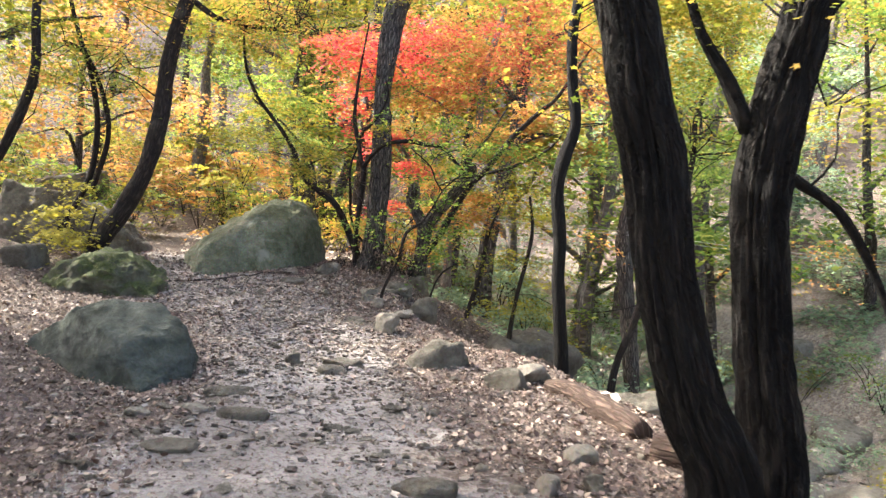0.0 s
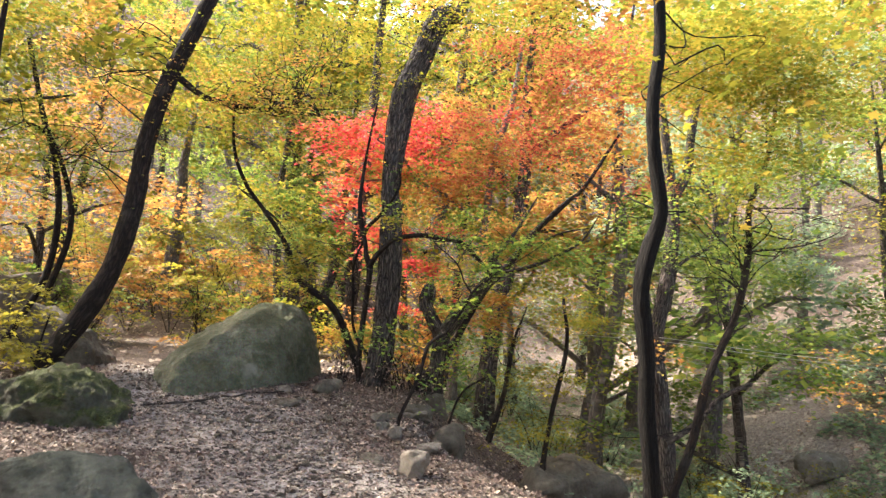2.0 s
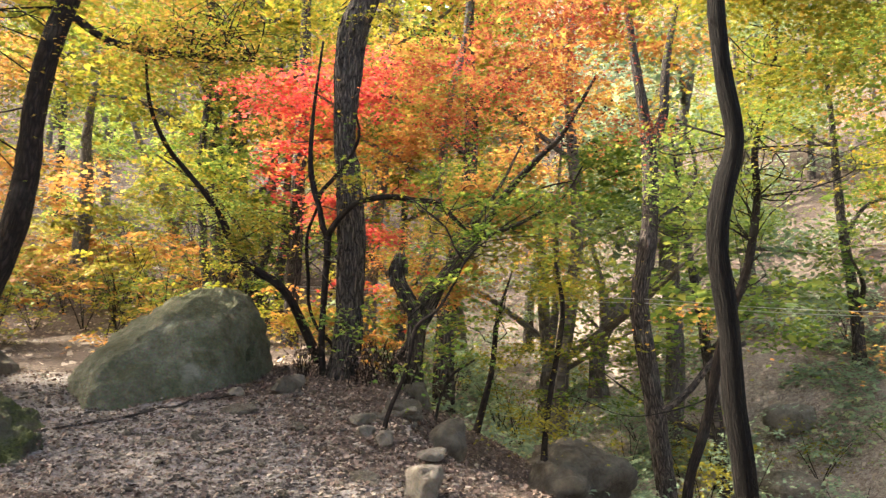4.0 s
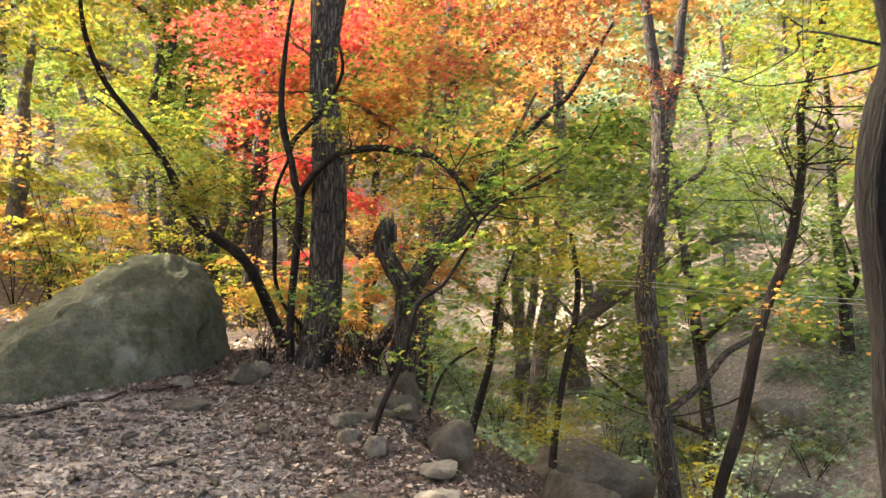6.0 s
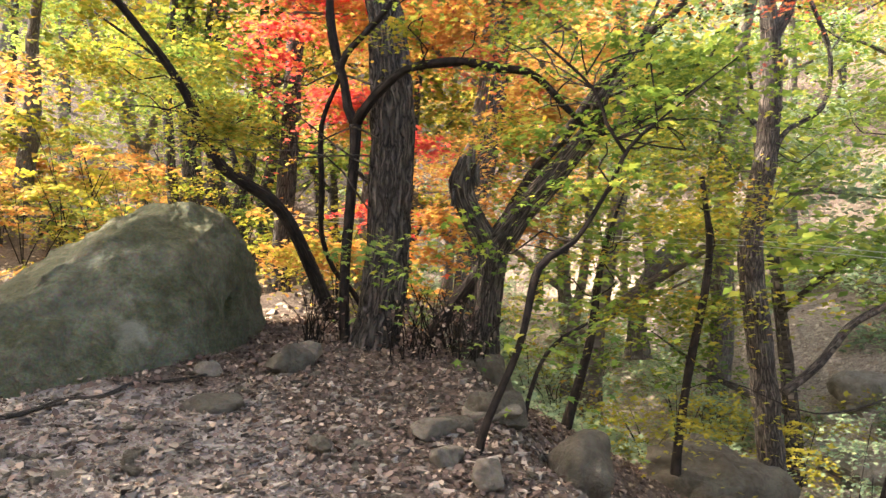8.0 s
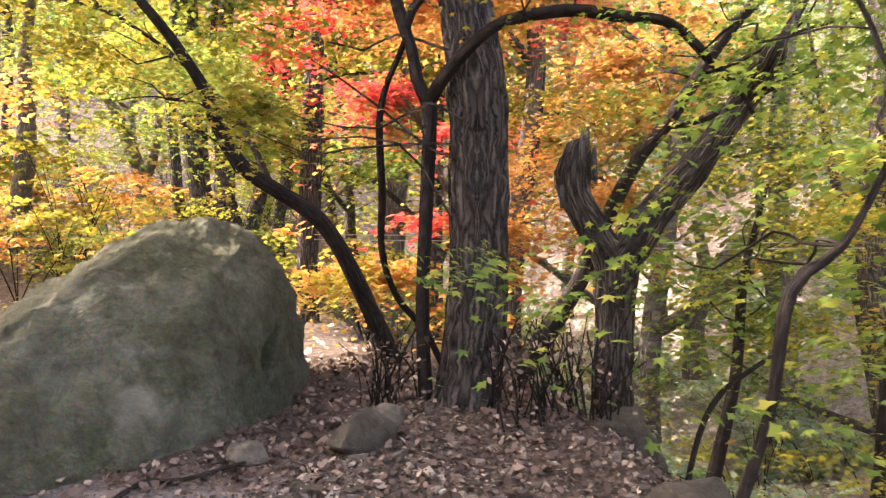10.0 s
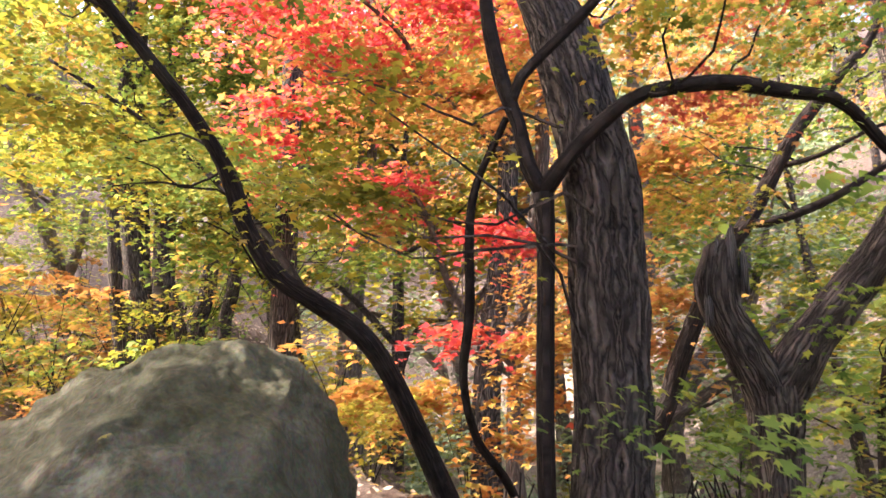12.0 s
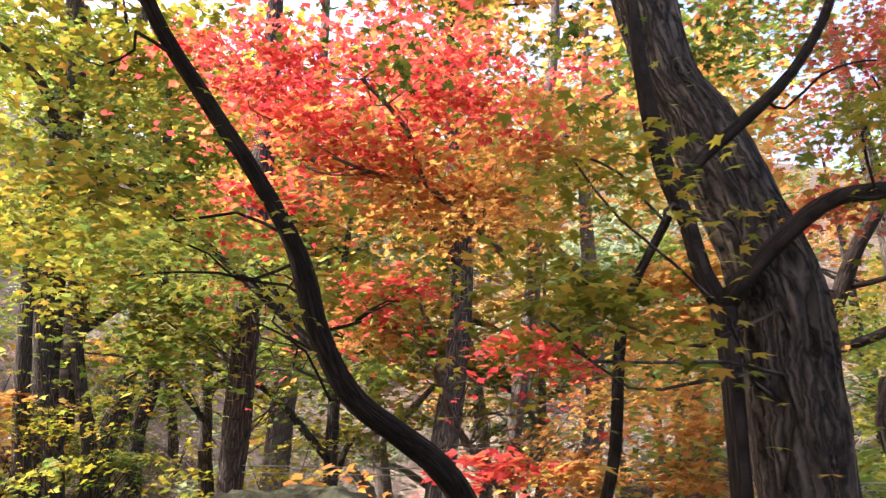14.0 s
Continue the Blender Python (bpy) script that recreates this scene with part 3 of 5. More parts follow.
stone(0.67, 4.20, 0.07, 0.08, 0.08, 30, PALE, "small pale stone on the path's edge", 0.25, 27)
stone(0.95, 4.28, 0.10, 0.08, 0.08, 70, ROCK, "small grey stone on the path's edge", 0.25, 28)
stone(0.95, 4.80, 0.11, 0.09, 0.07, 10, PALE, "small pale stone among fallen leaves", 0.2, 29)
stone(-1.65, 6.10, 0.21, 0.13, 0.05, 8, ROCK, "broad flat stone bedded in the clay path", 0.4, 35)
stone(-1.05, 11.00, 0.10, 0.07, 0.06, 30, PALE, "pale stone lying in the leaf litter", 0.2, 36)
stone(-0.88, 10.80, 0.13, 0.09, 0.08, 80, PALE, "pale blocky stone near the brink", 0.2, 37)
stone(-0.95, 11.42, 0.14, 0.08, 0.06, -15, ROCK, "flat grey stone in the litter", 0.2, 38)
stone(-1.10, 9.95, 0.13, 0.10, 0.06, 10, ROCK, "small grey stone on the trodden soil", 0.3, 30)
stone(-1.05, 11.35, 0.16, 0.11, 0.08, 40, PALE, "flat sunlit stone among dry leaves", 0.2, 31)
stone(-0.70, 11.55, 0.20, 0.10, 0.06, -10, PALE, "flat pale stone near the brink", 0.15, 32)
stone(-1.70, 11.20, 0.11, 0.08, 0.06, 80, ROCK, "small brown stone on the soil", 0.3, 33)
for i, (x, y, s) in enumerate([(6.4, 10.5, 0.8), (7.5, 9.6, 0.9), (6.9, 11.8, 0.6), (8.4, 11.2, 0.8), (7.6, 13.2, 0.7), (9.2, 14.5, 0.9), (8.3, 16.4, 0.8), (9.8, 18.0, 1.0), (9.0, 20.5, 0.9), (6.2, 12.9, 0.5), (7.2, 15.0, 0.6), (10.5, 22.5, 1.0)]):
    stone(x, y, s, s * 0.7, s * 0.4, i * 37, PALE, "pale rock in the dry stream bed", 0.3, 40 + i)


# ---- trees beside the path ----
DENSITY = {"red": 1.35, "gold": 1.2, "green": 0.95, "olive": 1.6, "wine": 3.0, "orange": 1.5}


def forest_tree(name, base, label, trunks, crowns, bark, sides=16, rough=0.14, freq=7.0, flare=0.5, category="tree", twig_count=18, leaf=0.042, kind=None, twig_thick=0.008):
    """A tree: an Empty at its foot; the first line is the trunk, the others its limbs; crowns are (colour, blobs)."""
    root = empty(name, base, label, category)
    o = base
    kind = kind or (TRIDENT if base[1] > 13.5 else MAPLE)
    for i, pts in enumerate(trunks):
        big = i == 0
        tube("trunk" if big else "limb", pts, bark, root, o, 0.05 if pts[0][3] > 0.06 else 0.08, sides if pts[0][3] > 0.06 else 9, rough, freq, flare if big else 0.0)
    starts = [p for t in trunks for p in spline(t, 0.3) if p[2] > o[2] + 1.3]
    for colour, blobs in crowns:
        P, N, S = spray_leaves([(*b[:4], b[4] * 0.75, b[5]) for b in blobs], leaf * 0.86, 1.2 * DENSITY.get(colour, 1.4), 0.02 if colour == "red" else -0.12)
        leaf_mesh("crown", P - np.array(o), N, S, kind, LEAF[colour], root)
        if twig_count and starts:
            branches(starts, blobs, root, o, bark, twig_count, twig_thick)
    return root


forest_tree("oak_tree", (-1.45, 12.98, 0.6), "big furrowed grey-brown trunk bending over the path's edge",
    [[(-1.42, 13.0, 0.35, 0.25), (-1.33, 13.05, 0.75, 0.2), (-1.24, 13.1, 1.15, 0.175), (-1.18, 13.1, 1.7, 0.165), (-1.16, 13.1, 2.3, 0.165), (-1.15, 13.1, 2.65, 0.175), (-1.16, 13.15, 2.95, 0.162), (-1.19, 13.35, 3.58, 0.145), (-1.23, 13.5, 4.0, 0.135), (-1.13, 13.8, 5.43, 0.187), (-0.89, 14.05, 6.25, 0.176), (-0.59, 14.3, 7.11, 0.172), (-0.2, 14.6, 7.5, 0.1), (0, 14.8, 9.5, 0.06)]],
    [("olive", [(-2.34, 12.6, 2.98, 0.1, 0.06, 200), (-2.38, 12.6, 2.63, 0.09, 0.08, 220), (-2.48, 12.6, 2.45, 0.06, 0.06, 120)]), ("green", [(-1.28, 12.5, 1.57, 0.24, 0.16, 160), (-1.29, 12.5, 1.61, 0.26, 0.17, 160), (-1.27, 12.5, 1.61, 0.15, 0.07, 120)]), ("olive", [(-1.47, 14.6, 5.97, 1.1, 0.46, 900), (-2.05, 14.6, 6.71, 1.2, 0.46, 900), (-0.11, 14.6, 6.88, 1.39, 0.46, 1400), (-2.79, 14.6, 6.98, 1.11, 0.37, 1000), (-0.96, 14.6, 7.53, 1.86, 0.37, 1500), (1.28, 14.6, 7.13, 1.12, 0.47, 1100), (0.54, 14.6, 6.23, 1.01, 0.37, 700), (-3.78, 14.6, 6.56, 0.73, 0.37, 500), (-1.17, 14.6, 5.84, 1.3, 0.54, 700)])], BARK, 72, 0.20, 15.0, 0.35, twig_count=6)
forest_tree("maple_tree", (-1.62, 12.8, 0.7), "slim dark forked maple stems with an arching branch",
    [[(-1.5, 13.15, 0.75, 0.04), (-1.52, 13.1, 1.39, 0.041), (-1.49, 13.1, 1.93, 0.041), (-1.45, 13.1, 2.49, 0.042), (-1.45, 13.1, 2.67, 0.05)],
        [(-1.45, 13.1, 2.67, 0.039), (-1.51, 13.12, 2.81, 0.037), (-1.54, 13.13, 3.01, 0.034), (-1.6, 13.15, 3.22, 0.04), (-1.66, 13.15, 3.6, 0.035), (-1.62, 13.2, 4.3, 0.022), (-1.5, 13.2, 5.2, 0.014)],
        [(-1.57, 13.14, 3.08, 0.024), (-1.53, 13.09, 3.22, 0.027), (-1.36, 12.97, 3.39, 0.026), (-1.19, 12.83, 3.58, 0.022), (-1.06, 12.7, 3.86, 0.018), (-1.1, 12.6, 4.1, 0.01)],
        [(-1.45, 13.1, 2.67, 0.042), (-1.34, 12.99, 2.84, 0.037), (-1.12, 12.87, 3.04, 0.033), (-0.94, 12.82, 3.10, 0.034), (-0.66, 12.78, 3.13, 0.036), (-0.40, 12.72, 3.08, 0.033), (-0.155, 12.7, 3.055, 0.032), (-0.01, 12.7, 2.96, 0.030), (0.12, 12.7, 2.82, 0.026), (0.26, 12.68, 2.68, 0.018), (0.34, 12.65, 2.5, 0.01)],
        [(-1.57, 13.2, 3.06, 0.017), (-1.71, 13.36, 2.69, 0.021), (-1.7, 13.52, 2.17, 0.024), (-1.7, 13.68, 1.84, 0.022), (-1.59, 13.84, 1.52, 0.023), (-1.36, 14.0, 1.23, 0.024), (-1.1, 14.05, 0.6, 0.022)]],
    [("olive", [(-1.09, 12.6, 3.5, 0.13, 0.1, 120), (-0.37, 12.6, 3.3, 0.3, 0.1, 150)]), ("green", [(-1.04, 12.0, 3.21, 0.23, 0.08, 220), (0.16, 12.0, 3.17, 0.63, 0.21, 700), (-0.35, 12.0, 2.81, 0.37, 0.21, 300)])], BARK_SMOOTH, 12, 0.10, 4.0, 0.2, twig_count=3)
forest_tree("maple_tree", (-1.36, 14.42, 0.8), "leaning dark maple trunk with yellow-green sprays",
    [[(-1.36, 14.42, 0.4, 0.095), (-1.48, 14.4, 0.75, 0.077), (-1.6, 14.35, 1.07, 0.071), (-1.81, 14.31, 1.57, 0.061), (-1.99, 14.26, 1.93, 0.058), (-2.16, 14.22, 2.14, 0.057), (-2.37, 14.17, 2.28, 0.052), (-2.6, 14.13, 2.44, 0.049), (-2.76, 14.08, 2.7, 0.046), (-2.83, 14.04, 2.91, 0.048), (-2.91, 13.99, 3.08, 0.039), (-3.09, 13.95, 3.35, 0.036), (-3.28, 13.9, 3.59, 0.033), (-3.55, 13.8, 3.95, 0.029), (-3.75, 13.7, 4.5, 0.024), (-3.8, 13.6, 5.4, 0.013)],
        [(-2.43, 14.17, 2.31, 0.03), (-2.7, 14.9, 2.9, 0.025), (-3.3, 15.4, 3.6, 0.02), (-4.1, 15.6, 4.2, 0.012)]],
    [("olive", [(-3.44, 14.3, 3.01, 0.52, 0.17, 400), (-2.57, 14.3, 2.85, 0.4, 0.18, 500), (-3.74, 14.3, 3.45, 0.36, 0.07, 400), (-2.92, 14.3, 2.81, 0.23, 0.1, 300), (-3.64, 14.3, 3.41, 0.91, 0.3, 700), (-3.75, 14.3, 3.98, 0.96, 0.43, 700)]), ("lime", [(-3.93, 15.2, 3.79, 0.62, 0.21, 200), (-3.12, 15.2, 3.27, 0.74, 0.34, 700), (-2.76, 15.2, 3.38, 0.75, 0.34, 500)]), ("gold", [(-1.63, 15.2, 1.77, 0.52, 0.2, 500), (-2.02, 15.2, 1.69, 0.41, 0.2, 260), (-1.74, 15.2, 1.81, 0.43, 0.2, 400)])], BARK_SMOOTH, 16, 0.12, 5.0, 0.4, twig_count=10)
broken = forest_tree("broken_tree", (-0.36, 13.1, 0.3), "broken grey-brown tree with a rotten stub and forked limbs",
    [[(-0.42, 13.1, 0.2, 0.16), (-0.40, 13.1, 0.6, 0.135), (-0.385, 13.1, 0.95, 0.118), (-0.355, 13.1, 1.38, 0.108), (-0.335, 13.1, 1.60, 0.118), (-0.33, 13.1, 1.75, 0.12)],
        [(-0.34, 13.1, 1.62, 0.098), (-0.40, 13.1, 1.78, 0.095), (-0.475, 13.1, 1.92, 0.09), (-0.572, 13.1, 2.12, 0.085), (-0.585, 13.1, 2.25, 0.10), (-0.56, 13.1, 2.36, 0.078), (-0.54, 13.1, 2.40, 0.082), (-0.525, 13.1, 2.45, 0.035)],
        [(-0.3, 13.1, 1.71, 0.1), (-0.22, 13.06, 1.84, 0.105), (-0.14, 13.02, 1.97, 0.1), (0.06, 12.95, 2.2, 0.088), (0.23, 12.88, 2.42, 0.082), (0.42, 12.82, 2.69, 0.076), (0.3, 12.4, 2.77, 0.06), (0.35, 12.4, 2.87, 0.03)],
        [(0.29, 12.40, 2.75, 0.03), (0.60, 12.50, 3.17, 0.022), (0.95, 12.70, 3.77, 0.012)]],
    [("green", [(0.36, 12.6, 3.25, 0.7, 0.28, 900), (1.11, 12.6, 2.86, 0.57, 0.19, 500), (0.08, 12.6, 1.99, 0.55, 0.28, 500), (-0.29, 12.6, 1.53, 0.36, 0.18, 250), (-0.03, 12.6, 1.75, 0.32, 0.11, 220), (-0.07, 12.6, 1.33, 0.4, 0.13, 260), (0.11, 12.6, 3.35, 0.8, 0.32, 900), (0.67, 12.6, 2.89, 0.64, 0.27, 500)]), ("olive", [(1.76, 14.2, 7.05, 1.22, 0.56, 700), (0.84, 14.2, 6.22, 1.02, 0.47, 450), (2.44, 14.2, 4.48, 1.01, 0.46, 450), (-1.52, 14.2, 6.87, 1.12, 0.56, 600), (-0.36, 14.2, 5.86, 0.83, 0.42, 350)]), ("green", [(-0.57, 13.6, 4.24, 0.35, 0.13, 420), (0.34, 13.6, 4.54, 0.45, 0.17, 520), (0.38, 13.6, 4.09, 0.4, 0.17, 420), (-2.39, 13.6, 4.01, 0.29, 0.1, 300), (-1.64, 13.6, 4.21, 0.28, 0.1, 300)]), ("wine", [(2.06, 13.4, 6.0, 1.0, 0.42, 700), (2.54, 13.4, 4.31, 0.66, 0.33, 450), (1.06, 13.4, 4.85, 1.15, 0.37, 1000), (2.41, 13.4, 4.25, 0.62, 0.25, 600), (0.35, 13.4, 4.28, 0.72, 0.36, 700), (1.22, 13.4, 6.23, 1.17, 0.42, 900), (2.4, 13.4, 6.45, 0.84, 0.5, 700), (1.72, 13.4, 5.3, 0.83, 0.33, 500), (0.23, 13.4, 5.17, 0.9, 0.33, 600), (-0.36, 13.4, 3.36, 0.17, 0.08, 150)]), ("green", [(-0.06, 13.5, 4.45, 0.45, 0.16, 420), (-0.78, 13.5, 4.36, 0.36, 0.12, 300), (-1.17, 13.5, 4.16, 0.25, 0.08, 200), (0.09, 13.5, 4.4, 0.51, 0.17, 300)]), ("olive", [(0.28, 13.6, 6.89, 1.34, 0.45, 1100), (1.72, 13.6, 6.78, 1.07, 0.45, 800), (-0.75, 13.6, 5.81, 0.79, 0.35, 400), (2.8, 13.6, 6.0, 0.71, 0.53, 500)]), ("olive", [(1.7, 14, 2.21, 0.64, 0.29, 500), (1.8, 14, 2.2, 0.65, 0.33, 500), (1.51, 14, 2.39, 1.14, 0.57, 700), (-0.02, 14, 2.98, 0.56, 0.3, 900)]), ("orange", [(-0.39, 15, 2.49, 0.5, 0.44, 800), (-0.04, 15, 2.53, 0.36, 0.4, 700), (-1.29, 15, 3.75, 0.52, 0.22, 500), (-0.83, 15, 2.44, 0.64, 0.55, 500)])], BARK, 28, 0.30, 6.0, 0.3, twig_count=0)
broken.children[1].data.materials[0] = FLAKING
for x, y, z, tall in ((-0.60, 13.06, 2.30, 0.16), (-0.55, 13.03, 2.36, 0.14), (-0.50, 13.08, 2.36, 0.17), (-0.63, 13.12, 2.22, 0.12), (-0.66, 13.08, 2.12, 0.10), (-0.47, 13.05, 2.28, 0.13)):
    tube("splinter", [(x, y, z - 0.08, 0.022), (x, y - 0.01, z + tall * 0.5, 0.018), (x + 0.012, y, z + tall, 0.004)], FLAKING, broken, (-0.36, 13.1, 0.3), 0.04, 6, 0.3, 6)
forest_tree("maple_tree", (-0.66, 14.5, 0.5), "dark leaning maple stem with a hooked side branch",
    [[(-0.75, 14.5, 0.4, 0.10), (-0.62, 14.5, 0.82, 0.09), (-0.30, 14.5, 1.27, 0.075), (-0.06, 14.5, 1.62, 0.066), (0.09, 14.5, 1.94, 0.06), (0.43, 14.5, 2.53, 0.056), (0.714, 14.5, 2.86, 0.058), (0.98, 14.5, 3.22, 0.055), (1.27, 14.5, 3.60, 0.050), (1.73, 14.5, 4.07, 0.042), (2.03, 14.5, 4.36, 0.036), (2.6, 14.5, 5.3, 0.02)],
        [(0.714, 14.5, 2.93, 0.03), (0.73, 14.45, 2.82, 0.034), (0.95, 14.4, 2.86, 0.032), (1.30, 14.35, 2.99, 0.030), (1.72, 14.3, 3.21, 0.027), (1.98, 14.2, 3.42, 0.02), (2.2, 14.1, 3.8, 0.012)],
        [(1.02, 14.5, 3.26, 0.022), (1.22, 14.3, 3.30, 0.018), (1.6, 14.1, 3.48, 0.014), (2.0, 13.9, 3.55, 0.008)]],
    [("orange", [(0.0, 14.9, 3.2, 0.7, 0.35, 420), (0.7, 15.1, 3.7, 0.7, 0.35, 380)]), ("olive", [(1.5, 14.4, 2.7, 0.6, 0.2, 380)])], BARK_SMOOTH, 14, 0.14, 5.0, 0.3, twig_count=4)
forest_tree("maple_sapling", (-0.8, 11.2, 0.4), "thin bowed maple sapling with broad green leaves",
    [[(-0.8, 11.2, 0.25, 0.025), (-0.86, 11.05, 0.64, 0.023), (-0.65, 11.05, 1.16, 0.02), (-0.55, 11.05, 1.57, 0.024), (-0.35, 11.05, 1.72, 0.015), (-0.17, 11.05, 1.99, 0.013), (-0.04, 11.05, 2.24, 0.012), (0.11, 11.05, 2.38, 0.009)],
        [(-0.06, 11.05, 2.21, 0.011), (-0.17, 11.05, 2.37, 0.01), (-0.25, 11.05, 2.56, 0.009), (-0.55, 11.05, 2.81, 0.007)]],
    [("green", [(-0.59, 11.6, 2.97, 0.31, 0.1, 240), (-0.08, 11.6, 3.07, 0.32, 0.1, 260), (0.48, 11.6, 2.94, 0.32, 0.11, 260), (0.83, 11.6, 2.48, 0.29, 0.09, 200), (0.29, 11.6, 2.59, 0.29, 0.09, 200), (-0.37, 11.6, 2.61, 0.24, 0.08, 160), (1.07, 11.6, 3.1, 0.29, 0.11, 220), (0.23, 11.6, 1.48, 0.39, 0.07, 220), (-0.18, 11.6, 1.55, 0.24, 0.06, 130)]), ("green", [(-0.01, 11.1, 1.49, 0.33, 0.08, 150), (-0.45, 11.1, 1.33, 0.36, 0.09, 120), (-0.18, 11.1, 2.24, 0.24, 0.09, 150), (0.3, 11.1, 2.35, 0.34, 0.12, 250)]), ("green", [(-0.58, 11.7, 1.74, 0.23, 0.12, 120), (-0.54, 11.7, 1.73, 0.33, 0.06, 110), (-1.24, 11.7, 1.58, 0.28, 0.04, 100), (-0.93, 11.7, 1.61, 0.3, 0.05, 100)])], BARK_SMOOTH, 9, 0.08, 4.0, 0.2, 'sapling', 14, 0.055)
forest_tree("maple_tree", (-5.4, 13, 0.7), "slanting dark maple trunk arching over the path",
    [[(-5.4, 13, 0.5, 0.16), (-6.0, 13.0, 0.85, 0.155), (-5.55, 13.0, 1.67, 0.157), (-5.2, 13.0, 2.36, 0.144), (-4.97, 13.0, 3.28, 0.145), (-4.88, 13.0, 4.23, 0.131), (-4.68, 13.0, 5.11, 0.125), (-4.45, 13.0, 5.77, 0.118), (-4.21, 13.0, 6.36, 0.111), (-3.8, 13, 7.6, 0.09), (-3.5, 13.1, 9, 0.05)],
        [(-4.47, 13.0, 5.32, 0.055), (-4.11, 13.2, 5.12, 0.044), (-3.52, 13.4, 5.06, 0.037), (-2.41, 13.6, 5.06, 0.025)]],
    [("orange", [(-3.37, 13.3, 5.39, 1.1, 0.34, 500), (-3.76, 13.3, 5.02, 0.84, 0.25, 350), (-6.64, 13.3, 6.11, 1.02, 0.43, 400), (-2.97, 13.3, 5.77, 0.85, 0.34, 350)]), ("olive", [(-3.39, 13.6, 6.04, 1.05, 0.48, 900), (-2.3, 13.6, 5.37, 0.87, 0.39, 700), (-3.54, 13.6, 4.59, 0.86, 0.34, 500), (-2.72, 13.6, 6.54, 0.88, 0.35, 600)]), ("olive", [(-6.16, 13, 5.7, 1.59, 0.71, 2000), (-3.38, 13, 4.98, 1.06, 0.44, 900), (-5.97, 13, 5.8, 1.33, 0.55, 1500), (-3.13, 13, 5.33, 1.02, 0.39, 1000), (-2.01, 13, 4.64, 0.78, 0.31, 700), (-6.04, 13, 4.69, 1.45, 0.58, 900)]), ("orange", [(-3.59, 13.4, 5.28, 1.1, 0.37, 500), (-3.44, 13.4, 5.05, 1.3, 0.4, 700), (-3.14, 13.4, 5.46, 0.97, 0.37, 600)])], BARK_SMOOTH, 18, 0.12, 5.0, 0.4, twig_count=26)
forest_tree("maple_tree", (-7.2, 14, 1.2), "slender crooked maple with bright yellow leaves",
    [[(-7.2, 14, 1.1, 0.06), (-6.62, 14.0, 2.23, 0.054), (-6.5, 14.0, 3.24, 0.054), (-6.66, 14.0, 4.17, 0.046), (-6.94, 14.0, 4.95, 0.042), (-7.3, 14.0, 6.17, 0.034)],
        [(-6.56, 14.0, 1.97, 0.047), (-6.3, 14.0, 2.97, 0.047), (-6.39, 14.0, 3.7, 0.042), (-6.75, 14.0, 4.51, 0.036), (-7.23, 14.0, 4.8, 0.026)]],
    [("lime", [(-6.72, 14.3, 4.56, 1.16, 0.58, 1300), (-7.09, 14.3, 3.55, 0.77, 0.48, 500), (-6.62, 14.3, 4.51, 0.96, 0.52, 900), (-6.4, 14.3, 4.28, 1.17, 0.64, 900), (-7.91, 14.3, 4.73, 0.85, 0.75, 700)]), ("gold", [(-5.94, 14, 4.72, 0.85, 0.38, 500), (-7.1, 14, 4.28, 0.94, 0.42, 400)])], BARK_SMOOTH, 10, 0.10, 4.0, 0.2, twig_count=18)
forest_tree("maple_sapling", (-5.9, 12.6, 1.0), "low yellow-leaved sapling growing among rocks",
    [[(-5.9, 12.6, 0.7, 0.02), (-5.85, 12.5, 1.2, 0.016), (-5.7, 12.4, 1.7, 0.01)],
        [(-5.88, 12.55, 1.0, 0.012), (-6.2, 12.4, 1.5, 0.008)]],
    [("gold", [(-6.18, 12.5, 1.79, 0.49, 0.33, 420), (-6.5, 12.5, 1.65, 0.84, 0.37, 520), (-6.3, 12.5, 1.38, 0.33, 0.24, 220), (-6.27, 12.5, 1.63, 0.45, 0.3, 300), (-6.02, 12.5, 1.39, 0.56, 0.28, 260)])], BARK_SMOOTH, 8, 0.06, 4.0, 0.1, 'sapling', 12, 0.065)
